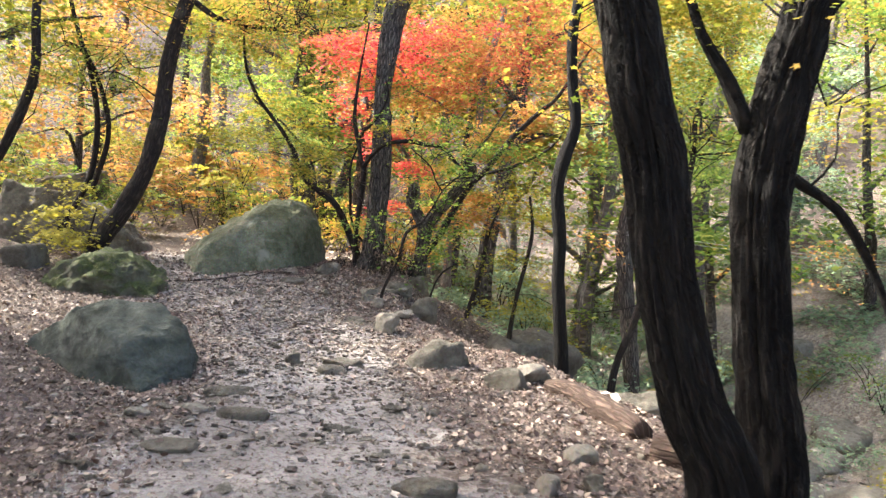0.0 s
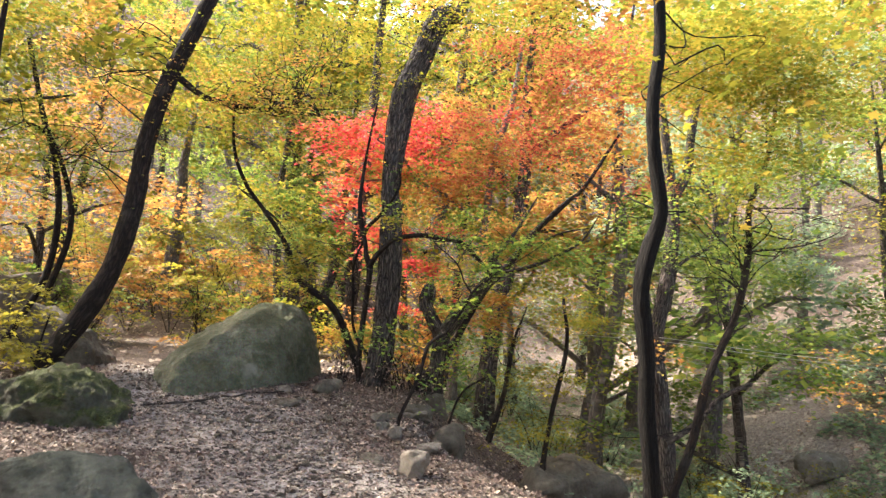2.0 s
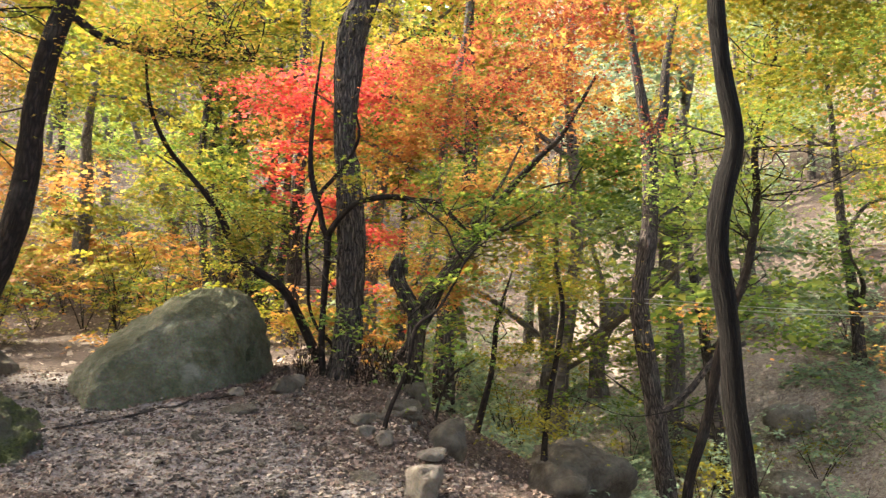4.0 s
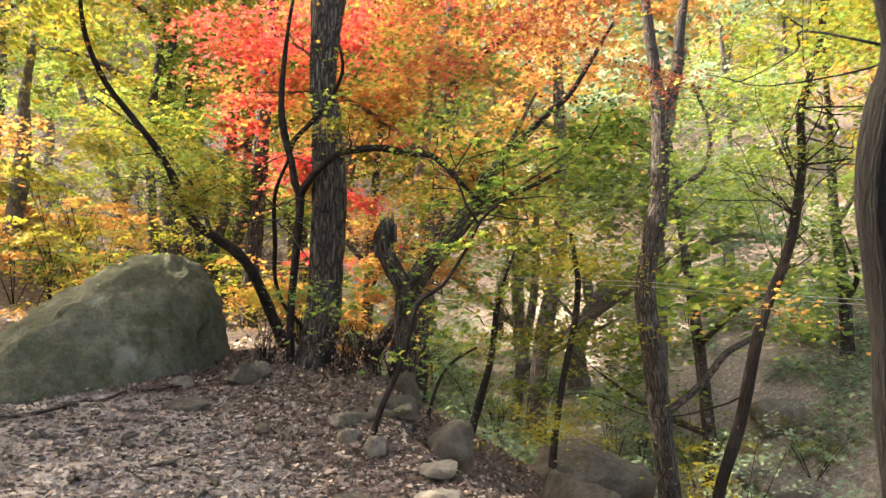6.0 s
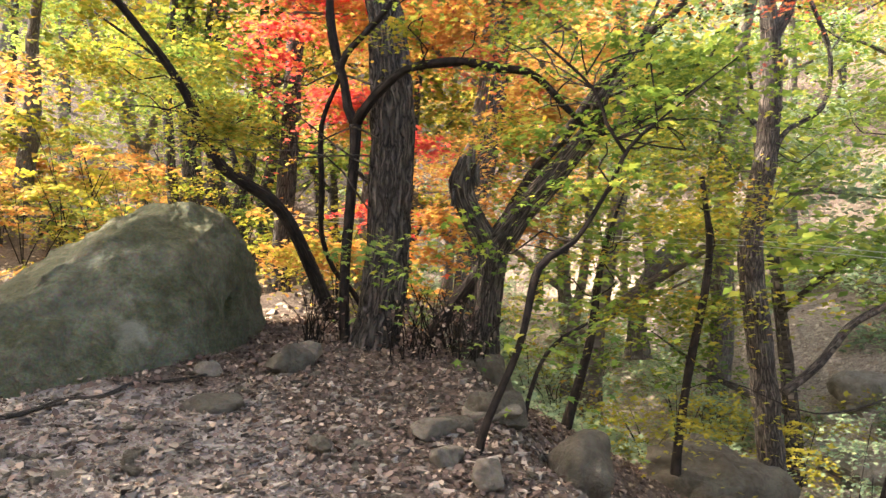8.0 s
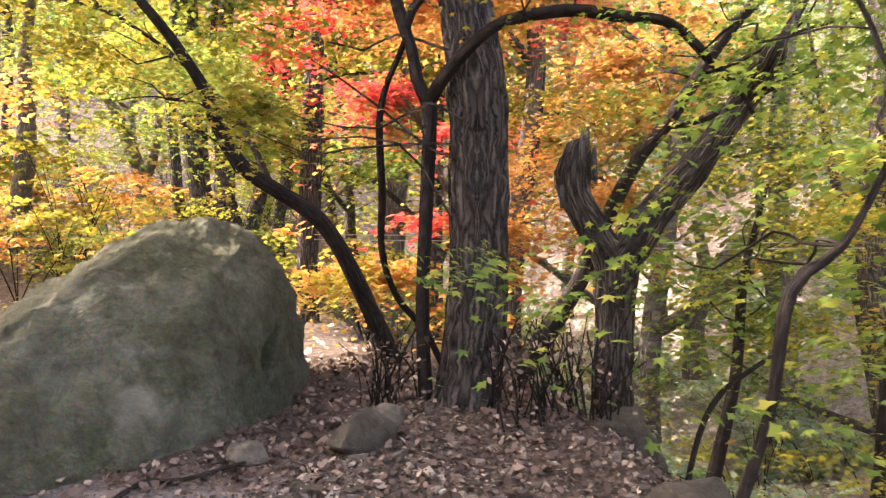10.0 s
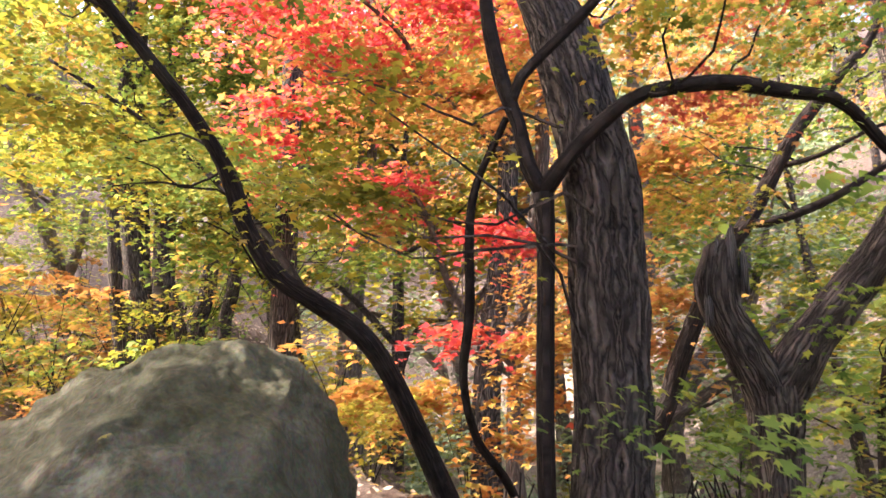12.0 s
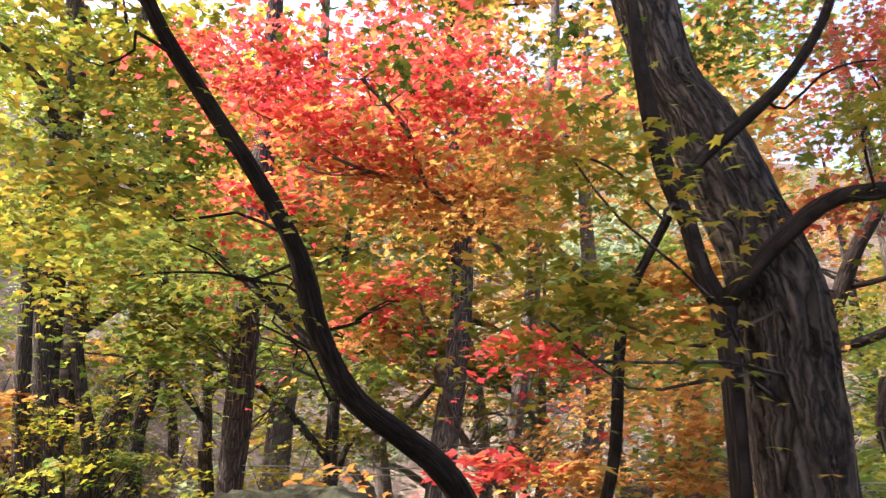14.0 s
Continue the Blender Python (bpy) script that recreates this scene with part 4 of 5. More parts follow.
forest_tree("maple_tree", (1.45, 8.65, -0.2), "thin crooked trunk at the brink of the slope, darkened as if backlit",
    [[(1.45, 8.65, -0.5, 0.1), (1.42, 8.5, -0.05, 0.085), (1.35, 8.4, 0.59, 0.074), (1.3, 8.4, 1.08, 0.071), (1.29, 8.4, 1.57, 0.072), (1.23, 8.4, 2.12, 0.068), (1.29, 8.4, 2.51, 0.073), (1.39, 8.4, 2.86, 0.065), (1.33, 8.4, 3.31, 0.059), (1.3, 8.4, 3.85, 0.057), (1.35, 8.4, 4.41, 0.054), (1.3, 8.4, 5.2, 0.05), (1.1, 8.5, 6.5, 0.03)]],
    [("olive", [(3.22, 10.2, 5.43, 0.95, 0.38, 1700), (3.77, 10.2, 4.74, 0.62, 0.37, 1000), (2.64, 10.2, 4.87, 0.69, 0.31, 800), (2.33, 10.2, 5.51, 0.63, 0.31, 800), (4.85, 10.2, 5.04, 0.87, 0.43, 700)]), ("olive", [(3.12, 9.5, 4.67, 1.08, 0.51, 1700), (2.56, 9.5, 4.53, 0.8, 0.37, 1500), (2.5, 9.5, 5.04, 0.96, 0.36, 1100), (2.53, 9.5, 3.73, 0.64, 0.4, 1000), (1.92, 9.5, 4.84, 0.8, 0.27, 1000), (3.0, 9.5, 4.88, 0.64, 0.27, 800)]), ("lime", [(3.29, 10.5, 3.89, 0.66, 0.42, 800), (1.96, 10.5, 3.2, 0.56, 0.32, 900), (4.16, 10.5, 4.72, 0.81, 0.47, 800)])], BARK_BACKLIT, 16, 0.14, 5.0, 0.3, twig_count=7, twig_thick=0.006)
forest_tree("maple_tree", (2.95, 12.85, -1.0), "thin leaning trunk rising from the slope",
    [[(2.95, 12.85, -1.2, 0.07), (3.06, 12.85, -0.43, 0.063), (3.32, 12.85, 0.3, 0.064), (3.59, 12.85, 1.35, 0.059), (3.97, 12.85, 2.25, 0.054), (4.15, 12.85, 3.16, 0.048), (4.16, 12.85, 3.83, 0.042), (4.44, 12.85, 4.66, 0.037), (4.6, 12.9, 5.6, 0.025)]],
    [("olive", [(3.59, 11.5, 5.8, 0.95, 0.44, 900), (4.46, 11.5, 5.16, 0.8, 0.44, 800), (2.99, 11.5, 4.94, 0.72, 0.36, 600), (4.07, 11.5, 4.25, 0.86, 0.39, 700), (3.19, 11.5, 3.91, 0.64, 0.32, 450), (4.64, 11.5, 6.17, 0.81, 0.37, 700)]), ("lime", [(3.65, 13.2, 3.39, 0.81, 0.37, 900), (4.35, 13.2, 2.79, 0.63, 0.32, 600), (3.3, 13.2, 3.07, 0.55, 0.38, 600), (4.48, 13.2, 3.26, 0.88, 0.48, 500)]), ("gold", [(1.31, 12.5, 0.31, 0.65, 0.08, 200), (2.28, 12.5, 0.17, 0.67, 0.09, 200), (1.37, 12.5, 0.37, 0.53, 0.08, 140), (0.85, 12.5, 0.54, 0.74, 0.21, 260)]), ("olive", [(5.7, 12.8, 3.89, 0.97, 0.62, 600), (4.05, 12.8, 3.63, 0.6, 0.36, 500)])], BARK_SMOOTH, 10, 0.10, 4.0, 0.2, twig_count=20)
forest_tree("hornbeam_tree", (4.3, 16.2, -2.0), "grey-brown trunk with a pale forked top in the hollow",
    [[(4.3, 16.2, -2.6, 0.2), (4.21, 16.2, -1.44, 0.175), (4.07, 16.2, -0.12, 0.167), (3.94, 16.2, 0.88, 0.159), (3.85, 16.2, 1.88, 0.151), (4.08, 16.2, 3.16, 0.144), (4.13, 16.2, 4.28, 0.128), (4.03, 16.2, 5.31, 0.094), (3.94, 16.2, 6.0, 0.077), (3.8, 16.2, 7.2, 0.05)],
        [(4.13, 16.2, 4.54, 0.094), (4.41, 16.2, 5.16, 0.086), (4.5, 16.2, 6.05, 0.069), (4.8, 16.2, 7.5, 0.04)],
        [(4.1, 16.2, 2.4, 0.03), (4.21, 16.1, 3.24, 0.034), (4.81, 16.1, 3.69, 0.034), (4.91, 16.1, 4.39, 0.03), (4.63, 16.1, 5.06, 0.026)],
        [(3.92, 15.6, 0.02, 0.055), (4.4, 15.6, 0.36, 0.056), (4.85, 15.6, 0.84, 0.052), (5.43, 15.6, 1.13, 0.041)]],
    [("lime", [(5.77, 17.0, 3.61, 1.12, 0.65, 900), (6.18, 17.0, 5.12, 0.86, 0.69, 800), (3.48, 17.0, 3.24, 0.72, 0.45, 300), (5.67, 17.0, 2.98, 0.73, 0.65, 600)])], BARK, 20, 0.16, 6.0, 0.3, twig_count=20)
forest_tree("oak_tree", (1.22, 3.55, -0.1), "furrowed slanting trunk close beside the path, darkened as if backlit",
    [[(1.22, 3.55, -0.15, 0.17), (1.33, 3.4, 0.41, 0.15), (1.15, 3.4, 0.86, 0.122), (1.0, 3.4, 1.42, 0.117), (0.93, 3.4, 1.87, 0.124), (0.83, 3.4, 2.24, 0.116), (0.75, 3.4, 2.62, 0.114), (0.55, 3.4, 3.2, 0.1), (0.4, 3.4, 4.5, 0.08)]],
    [("olive", [(0.88, 3.9, 3.13, 0.75, 0.17, 700)])], BARK_BACKLIT, 72, 0.36, 15.0, 0.3, twig_count=4)
forest_tree("oak_tree", (1.72, 4.1, -0.1), "furrowed trunk with a curving top and side branches, darkened as if backlit",
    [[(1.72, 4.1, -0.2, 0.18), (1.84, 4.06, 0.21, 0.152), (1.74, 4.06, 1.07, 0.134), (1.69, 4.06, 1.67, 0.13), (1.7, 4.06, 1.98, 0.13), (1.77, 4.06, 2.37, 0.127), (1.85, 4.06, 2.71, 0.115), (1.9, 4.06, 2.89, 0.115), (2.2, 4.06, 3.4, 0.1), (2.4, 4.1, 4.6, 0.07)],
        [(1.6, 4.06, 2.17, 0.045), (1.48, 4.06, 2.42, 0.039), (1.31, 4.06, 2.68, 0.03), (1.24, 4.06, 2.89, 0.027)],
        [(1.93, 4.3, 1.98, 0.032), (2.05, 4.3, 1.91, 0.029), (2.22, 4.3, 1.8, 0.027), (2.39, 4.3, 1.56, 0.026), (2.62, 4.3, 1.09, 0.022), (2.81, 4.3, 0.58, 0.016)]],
    [("olive", [(2.45, 4.6, 2.68, 0.31, 0.31, 300), (1.77, 4.6, 3.26, 0.51, 0.17, 300)]), ("orange", [(5.36, 10.5, 3.1, 0.47, 0.47, 200), (5.45, 10.5, 1.69, 0.47, 0.24, 110), (4.0, 10.5, 0.98, 0.39, 0.12, 70), (4.46, 10.5, 1.4, 0.76, 0.24, 260), (2.21, 10.5, 1.6, 0.36, 0.12, 120)])], BARK_BACKLIT, 72, 0.36, 15.0, 0.3, twig_count=8)
forest_tree("red_maple_tree", (0.1, 18, 0.6), "slender maple crowned with brilliant red leaves",
    [[(0.1, 18, 0.4, 0.1), (0.19, 18.0, 1.89, 0.073), (0.49, 18.0, 3.38, 0.085), (0.67, 18.0, 4.27, 0.088), (0.76, 18.0, 5.51, 0.073), (1.16, 18.0, 7.09, 0.063), (1.3, 18, 8.5, 0.04)],
        [(0.55, 18.0, 4.2, 0.044), (-0.26, 17.7, 4.67, 0.036), (-0.88, 17.4, 4.92, 0.031), (-1.17, 17.1, 5.29, 0.024), (-1.71, 16.8, 5.57, 0.018)],
        [(-0.64, 18.0, 5.18, 0.024), (-1.46, 17.25, 4.87, 0.019), (-2.05, 16.5, 4.62, 0.012)],
        [(0.19, 18.0, 1.89, 0.045), (-0.57, 17.6, 2.63, 0.037), (-0.95, 17.2, 3.4, 0.031), (-1.24, 16.8, 3.66, 0.019)]],
    [("red", [(-2.46, 17.2, 5.99, 0.79, 0.26, 1700), (-1.59, 17.2, 5.74, 1.2, 0.33, 2600), (-0.48, 17.2, 6.35, 1.0, 0.35, 1700), (-2.02, 17.2, 5.03, 0.77, 0.15, 900), (-0.65, 17.2, 5.3, 0.84, 0.28, 1000), (-1.51, 17.2, 3.98, 0.32, 0.13, 260), (-1.12, 17.2, 3.68, 0.22, 0.16, 160), (-2.74, 17.2, 5.3, 0.4, 0.2, 600), (-1.5, 17.2, 3.73, 0.45, 0.28, 600), (0.4, 17.2, 6.33, 0.74, 0.37, 700)]), ("red", [(-1.8, 15.8, 2.24, 0.21, 0.05, 260), (-1.58, 15.8, 2.34, 0.23, 0.06, 320), (-1.32, 15.8, 2.41, 0.26, 0.07, 380), (-1.05, 15.8, 2.5, 0.24, 0.07, 340), (-0.87, 15.8, 2.59, 0.19, 0.06, 240), (-0.9, 15.8, 2.98, 0.22, 0.07, 200), (-1.14, 15.8, 2.06, 0.19, 0.06, 160), (-0.43, 15.8, 2.8, 0.17, 0.1, 160)]), ("orange", [(2.93, 17.9, 6.49, 0.88, 0.52, 700), (4.12, 17.9, 6.1, 0.84, 0.46, 500), (2.34, 17.9, 5.46, 0.7, 0.42, 400), (5.6, 17.9, 7.04, 0.83, 0.58, 500)]), ("orange", [(-2.07, 15.9, 1.87, 0.25, 0.06, 260), (-1.71, 15.9, 1.8, 0.28, 0.07, 300), (-1.4, 15.9, 1.75, 0.23, 0.07, 220), (-1.03, 15.9, 0.96, 0.28, 0.09, 260), (-0.76, 15.9, 1.1, 0.21, 0.09, 200), (-1.37, 15.9, 0.85, 0.28, 0.08, 220), (-0.4, 15.9, 1.55, 0.19, 0.19, 220), (-0.29, 15.9, 2.03, 0.2, 0.24, 220), (0.6, 15.9, 2.09, 0.3, 0.15, 260), (0.75, 15.9, 2.55, 0.31, 0.2, 240), (-1.57, 15.9, 0.75, 0.23, 0.07, 160), (0.98, 15.9, 3.23, 0.36, 0.21, 320), (0.81, 15.9, 3.87, 0.37, 0.26, 360), (1.36, 15.9, 3.6, 0.37, 0.24, 320), (1.72, 15.9, 4.22, 0.33, 0.22, 260)]), ("orange", [(0.04, 17.6, 5.05, 0.72, 0.42, 1500), (0.66, 17.6, 5.75, 0.76, 0.51, 1100), (-1.46, 17.6, 3.67, 0.32, 0.26, 400), (0.31, 17.6, 2.21, 0.66, 0.33, 700), (0.14, 17.6, 6.65, 0.7, 0.51, 900), (-2.21, 17.6, 5.05, 1.01, 0.51, 900), (-0.63, 17.6, 4.98, 1.13, 0.56, 900)])], BARK_GREY, 14, 0.12, 5.0, 0.3, twig_count=26, leaf=0.07, kind=TRIDENT)
forest_tree("maple_tree", (-2.35, 19.6, 0.8), "straight grey-brown trunk behind the boulder",
    [[(-2.35, 19.6, 0.6, 0.2), (-2.3, 19.6, 1.97, 0.15), (-2.23, 19.6, 3.04, 0.147), (-2.15, 19.6, 4.81, 0.14), (-2.05, 19.6, 6.68, 0.127), (-2.0, 19.6, 8.5, 0.09), (-1.9, 19.6, 11, 0.05)]],
    [("red", [(-2.26, 18.8, 5.1, 0.56, 0.35, 700), (-2.12, 18.8, 5.11, 0.59, 0.34, 500), (-2.44, 18.8, 4.49, 0.42, 0.21, 250)]), ("olive", [(-4.29, 20, 4.81, 1.37, 0.53, 1100), (-3.07, 20, 4.1, 0.93, 0.47, 600)]), ("lime", [(-1.25, 21, 4.56, 0.79, 0.79, 500), (-1.19, 21, 3.58, 0.84, 0.67, 500)]), ("green", [(-3.36, 19.6, 4.57, 1.14, 0.89, 1100), (-1.24, 19.6, 3.44, 0.66, 0.66, 900), (-2.84, 19.6, 3.63, 1.0, 0.6, 800)])], BARK, 18, 0.14, 6.0, 0.3, twig_count=14, leaf=0.085, kind=TRIDENT)
forest_tree("maple_tree", (-10.5, 29.6, 1.2), "bent grey trunk on the slope beyond the path",
    [[(-10.5, 29.6, 0.8, 0.3), (-10.24, 29.6, 1.55, 0.275), (-9.79, 29.6, 3.53, 0.268), (-9.58, 29.6, 5.85, 0.221), (-9.62, 29.6, 7.59, 0.162), (-9.4, 29.6, 9.5, 0.1)]],
    [("olive", [(-10.66, 29, 5.03, 1.76, 0.98, 500), (-9.2, 29, 9.51, 2.4, 1.2, 900), (-11.76, 29, 6.79, 1.77, 1.18, 600)])], BARK_GREY, 12, 0.12, 5.0, 0.3, twig_count=12, leaf=0.12, kind=KITE)
forest_tree("maple_tree", (-7.6, 33, 1.6), "forked grey trunk among yellow undergrowth",
    [[(-7.6, 33, 1.2, 0.3), (-7.58, 33.0, 2.31, 0.249), (-7.53, 33.0, 4.57, 0.25), (-8.04, 33.0, 6.38, 0.192), (-8.53, 33.0, 7.52, 0.144), (-9.2, 33, 9.5, 0.09)],
        [(-7.53, 33.0, 4.57, 0.154), (-7.11, 33.0, 5.84, 0.126), (-6.97, 33.0, 7.12, 0.097)]],
    [("orange", [(-9.15, 31, 4.36, 1.93, 0.88, 700), (-6.66, 31, 4.09, 1.07, 0.89, 400), (-8.82, 31, 4.09, 1.89, 0.84, 600)]), ("lime", [(-8.57, 32, 8.41, 2.96, 1.11, 900), (-7.27, 32, 6.2, 1.97, 1.32, 700)])], BARK_GREY, 12, 0.12, 5.0, 0.3, twig_count=12, leaf=0.12, kind=KITE)
forest_tree("maple_tree", (-4.57, 23.0, 0.95), "dark straight trunk behind the boulder",
    [[(-4.57, 23.0, 0.75, 0.13455), (-4.57, 23.0, 2.35, 0.117), (-4.68, 23.0, 3.43, 0.109), (-4.77, 23.0, 5.4, 0.093), (-4.569999999999999, 23.0, 7.9, 0.065), (-4.67, 23.3, 10.4, 0.04)]],
    [("lime", [(-5.069999999999999, 23.0, 6.0, 1.5, 0.7, 700), (-3.9699999999999998, 23.0, 7.6000000000000005, 1.6, 0.8, 700), (-5.67, 23.0, 9.0, 1.6, 0.8, 600)])], BARK, 12, 0.14, 5.0, 0.3, twig_count=8, leaf=0.09, kind=TRIDENT)
forest_tree("maple_tree", (-4.18, 23.7, 0.86), "dark leaning trunk behind the boulder",
    [[(-4.18, 23.7, 0.66, 0.17595), (-4.18, 23.7, 2.26, 0.153), (-4.47, 23.7, 3.61, 0.145), (-4.65, 23.7, 5.29, 0.118), (-4.45, 23.7, 7.79, 0.083), (-4.550000000000001, 24.0, 10.29, 0.04)]],
    [("green", [(-4.95, 23.7, 5.89, 1.5, 0.7, 700), (-3.8500000000000005, 23.7, 7.49, 1.6, 0.8, 700), (-5.550000000000001, 23.7, 8.89, 1.6, 0.8, 600)])], BARK, 12, 0.14, 5.0, 0.3, twig_count=8, leaf=0.09, kind=TRIDENT)
forest_tree("maple_tree", (-3.75, 24.4, 1.15), "slim dark trunk behind the boulder",
    [[(-3.75, 24.4, 0.95, 0.1288), (-3.75, 24.4, 2.55, 0.112), (-4.09, 24.4, 4.21, 0.093), (-4.22, 24.4, 6.02, 0.073), (-4.02, 24.4, 8.52, 0.051), (-4.12, 24.7, 11.02, 0.04)]],
    [("olive", [(-4.52, 24.4, 6.619999999999999, 1.5, 0.7, 700), (-3.42, 24.4, 8.219999999999999, 1.6, 0.8, 700), (-5.12, 24.4, 9.62, 1.6, 0.8, 600)])], BARK, 12, 0.14, 5.0, 0.3, twig_count=8, leaf=0.09, kind=TRIDENT)
forest_tree("maple_tree", (-3.57, 25.1, 1.35), "dark trunk leaning away behind the boulder",
    [[(-3.57, 25.1, 1.15, 0.19665), (-3.57, 25.1, 2.75, 0.171), (-3.32, 25.1, 3.77, 0.152), (-3.18, 25.1, 5.68, 0.122), (-2.98, 25.1, 8.18, 0.085), (-3.08, 25.400000000000002, 10.68, 0.04)]],
    [("lime", [(-3.48, 25.1, 6.279999999999999, 1.5, 0.7, 700), (-2.38, 25.1, 7.88, 1.6, 0.8, 700), (-4.08, 25.1, 9.28, 1.6, 0.8, 600)])], BARK, 12, 0.14, 5.0, 0.3, twig_count=8, leaf=0.09, kind=TRIDENT)
forest_tree("maple_tree", (-3.04, 25.8, 1.6), "slim upright trunk behind the boulder",
    [[(-3.04, 25.8, 1.4, 0.1564), (-3.04, 25.8, 3.0, 0.136), (-2.85, 25.8, 3.97, 0.126), (-2.8, 25.8, 6.23, 0.106), (-2.5999999999999996, 25.8, 8.73, 0.074), (-2.6999999999999997, 26.1, 11.23, 0.04)]],
    [("green", [(-3.0999999999999996, 25.8, 6.83, 1.5, 0.7, 700), (-1.9999999999999998, 25.8, 8.43, 1.6, 0.8, 700), (-3.6999999999999997, 25.8, 9.83, 1.6, 0.8, 600)])], BARK, 12, 0.14, 5.0, 0.3, twig_count=8, leaf=0.09, kind=TRIDENT)
forest_tree("maple_tree", (5.75, 24.0, -0.57), "leaning grey trunk beyond the hollow",
    [[(5.75, 24.0, -0.67, 0.251), (5.75, 24.0, 0.53, 0.218), (6.11, 24.0, 1.35, 0.219), (6.77, 24.0, 2.05, 0.193), (7.73, 24.0, 2.76, 0.153), (8.93, 24.0, 5.76, 0.01)],
        [(6.14, 24.0, 1.29, 0.178), (5.99, 24.0, 2.04, 0.137), (5.89, 24.0, 2.72, 0.096)]],
    [("lime", [(7.88, 24, 3.74, 1.12, 0.56, 500), (6.4, 24, 4.11, 1.1, 0.55, 400)])], BARK_GREY, 10, 0.12, 5.0, 0.3, 'tree', 10, 0.08, TRIDENT)
forest_tree("maple_tree", (8.85, 26.0, -0.5), "thin grey trunk on the far slope",
    [[(8.85, 26.0, -0.6, 0.143), (8.85, 26.0, 0.4, 0.124), (8.73, 26.0, 1.95, 0.116), (8.61, 26.0, 3.19, 0.093), (8.81, 26.0, 6.19, 0.01)]],
    [("olive", [(8.81, 26, 4.45, 1.25, 0.62, 400), (8.15, 26, 5.67, 1.24, 0.62, 400)])], BARK_GREY, 10, 0.12, 5.0, 0.3, 'tree', 10, 0.08, TRIDENT)
forest_tree("maple_sapling", (0.47, 13.6, -0.12), "thin sapling on the leafy slope",
    [[(0.47, 13.6, -0.22, 0.055), (0.47, 13.6, 0.08, 0.048), (0.63, 13.6, 0.66, 0.043), (0.71, 13.6, 0.98, 0.038), (0.8, 13.6, 1.63, 0.027), (1.0, 13.6, 2.23, 0.01)]],
    [("olive", [(0.94, 13.6, 1.9, 0.49, 0.16, 200), (0.49, 13.6, 1.68, 0.43, 0.13, 150)])], BARK_SMOOTH, 10, 0.12, 5.0, 0.3, 'sapling', 10, 0.045, TRIDENT)
forest_tree("maple_sapling", (-0.19, 12.6, 0.22), "twiggy sapling with flat green sprays",
    [[(-0.19, 12.6, 0.12, 0.021), (-0.19, 12.6, 0.42, 0.018), (-0.1, 12.6, 0.76, 0.016), (0.04, 12.6, 0.98, 0.016), (0.3, 12.6, 1.14, 0.012)]],
    [("green", [(0.37, 12.6, 1.35, 0.51, 0.12, 260), (0.76, 12.6, 1.21, 0.42, 0.12, 180), (0.09, 12.6, 1.08, 0.32, 0.11, 120)])], BARK_SMOOTH, 10, 0.12, 5.0, 0.3, 'sapling', 10, 0.05, TRIDENT)
forest_tree("maple_sapling", (1.23, 13.0, -0.2), "thin sapling with yellow-green sprays on the brink",
    [[(1.23, 13.0, -0.3, 0.045), (1.23, 13.0, -0.0, 0.039), (1.33, 13.0, 0.68, 0.035), (1.51, 13.0, 1.64, 0.031), (1.44, 13.0, 2.33, 0.022)]],
    [("olive", [(1.09, 13.0, 2.14, 0.87, 0.31, 400), (0.61, 13.0, 1.24, 0.87, 0.26, 350), (1.66, 13.0, 1.3, 0.7, 0.26, 250)])], BARK_SMOOTH, 10, 0.12, 5.0, 0.3, 'sapling', 10, 0.045, TRIDENT)
forest_tree("maple_tree", (-7.11, 11.5, 0.81), "dark crooked trunk rising from the rocky bank",
    [[(-7.11, 11.5, 0.71, 0.099), (-7.11, 11.5, 1.91, 0.086), (-6.79, 11.5, 2.45, 0.077), (-6.49, 11.5, 3.15, 0.077), (-6.33, 11.5, 3.76, 0.069), (-6.35, 11.5, 4.78, 0.06), (-6.25, 11.5, 6.28, 0.01)]],
    [("olive", [(-6.52, 11.5, 3.75, 0.69, 0.51, 500), (-6.38, 11.5, 4.52, 0.77, 0.34, 500)])], BARK_SMOOTH, 10, 0.12, 5.0, 0.3, 'tree', 10, 0.045, TRIDENT)


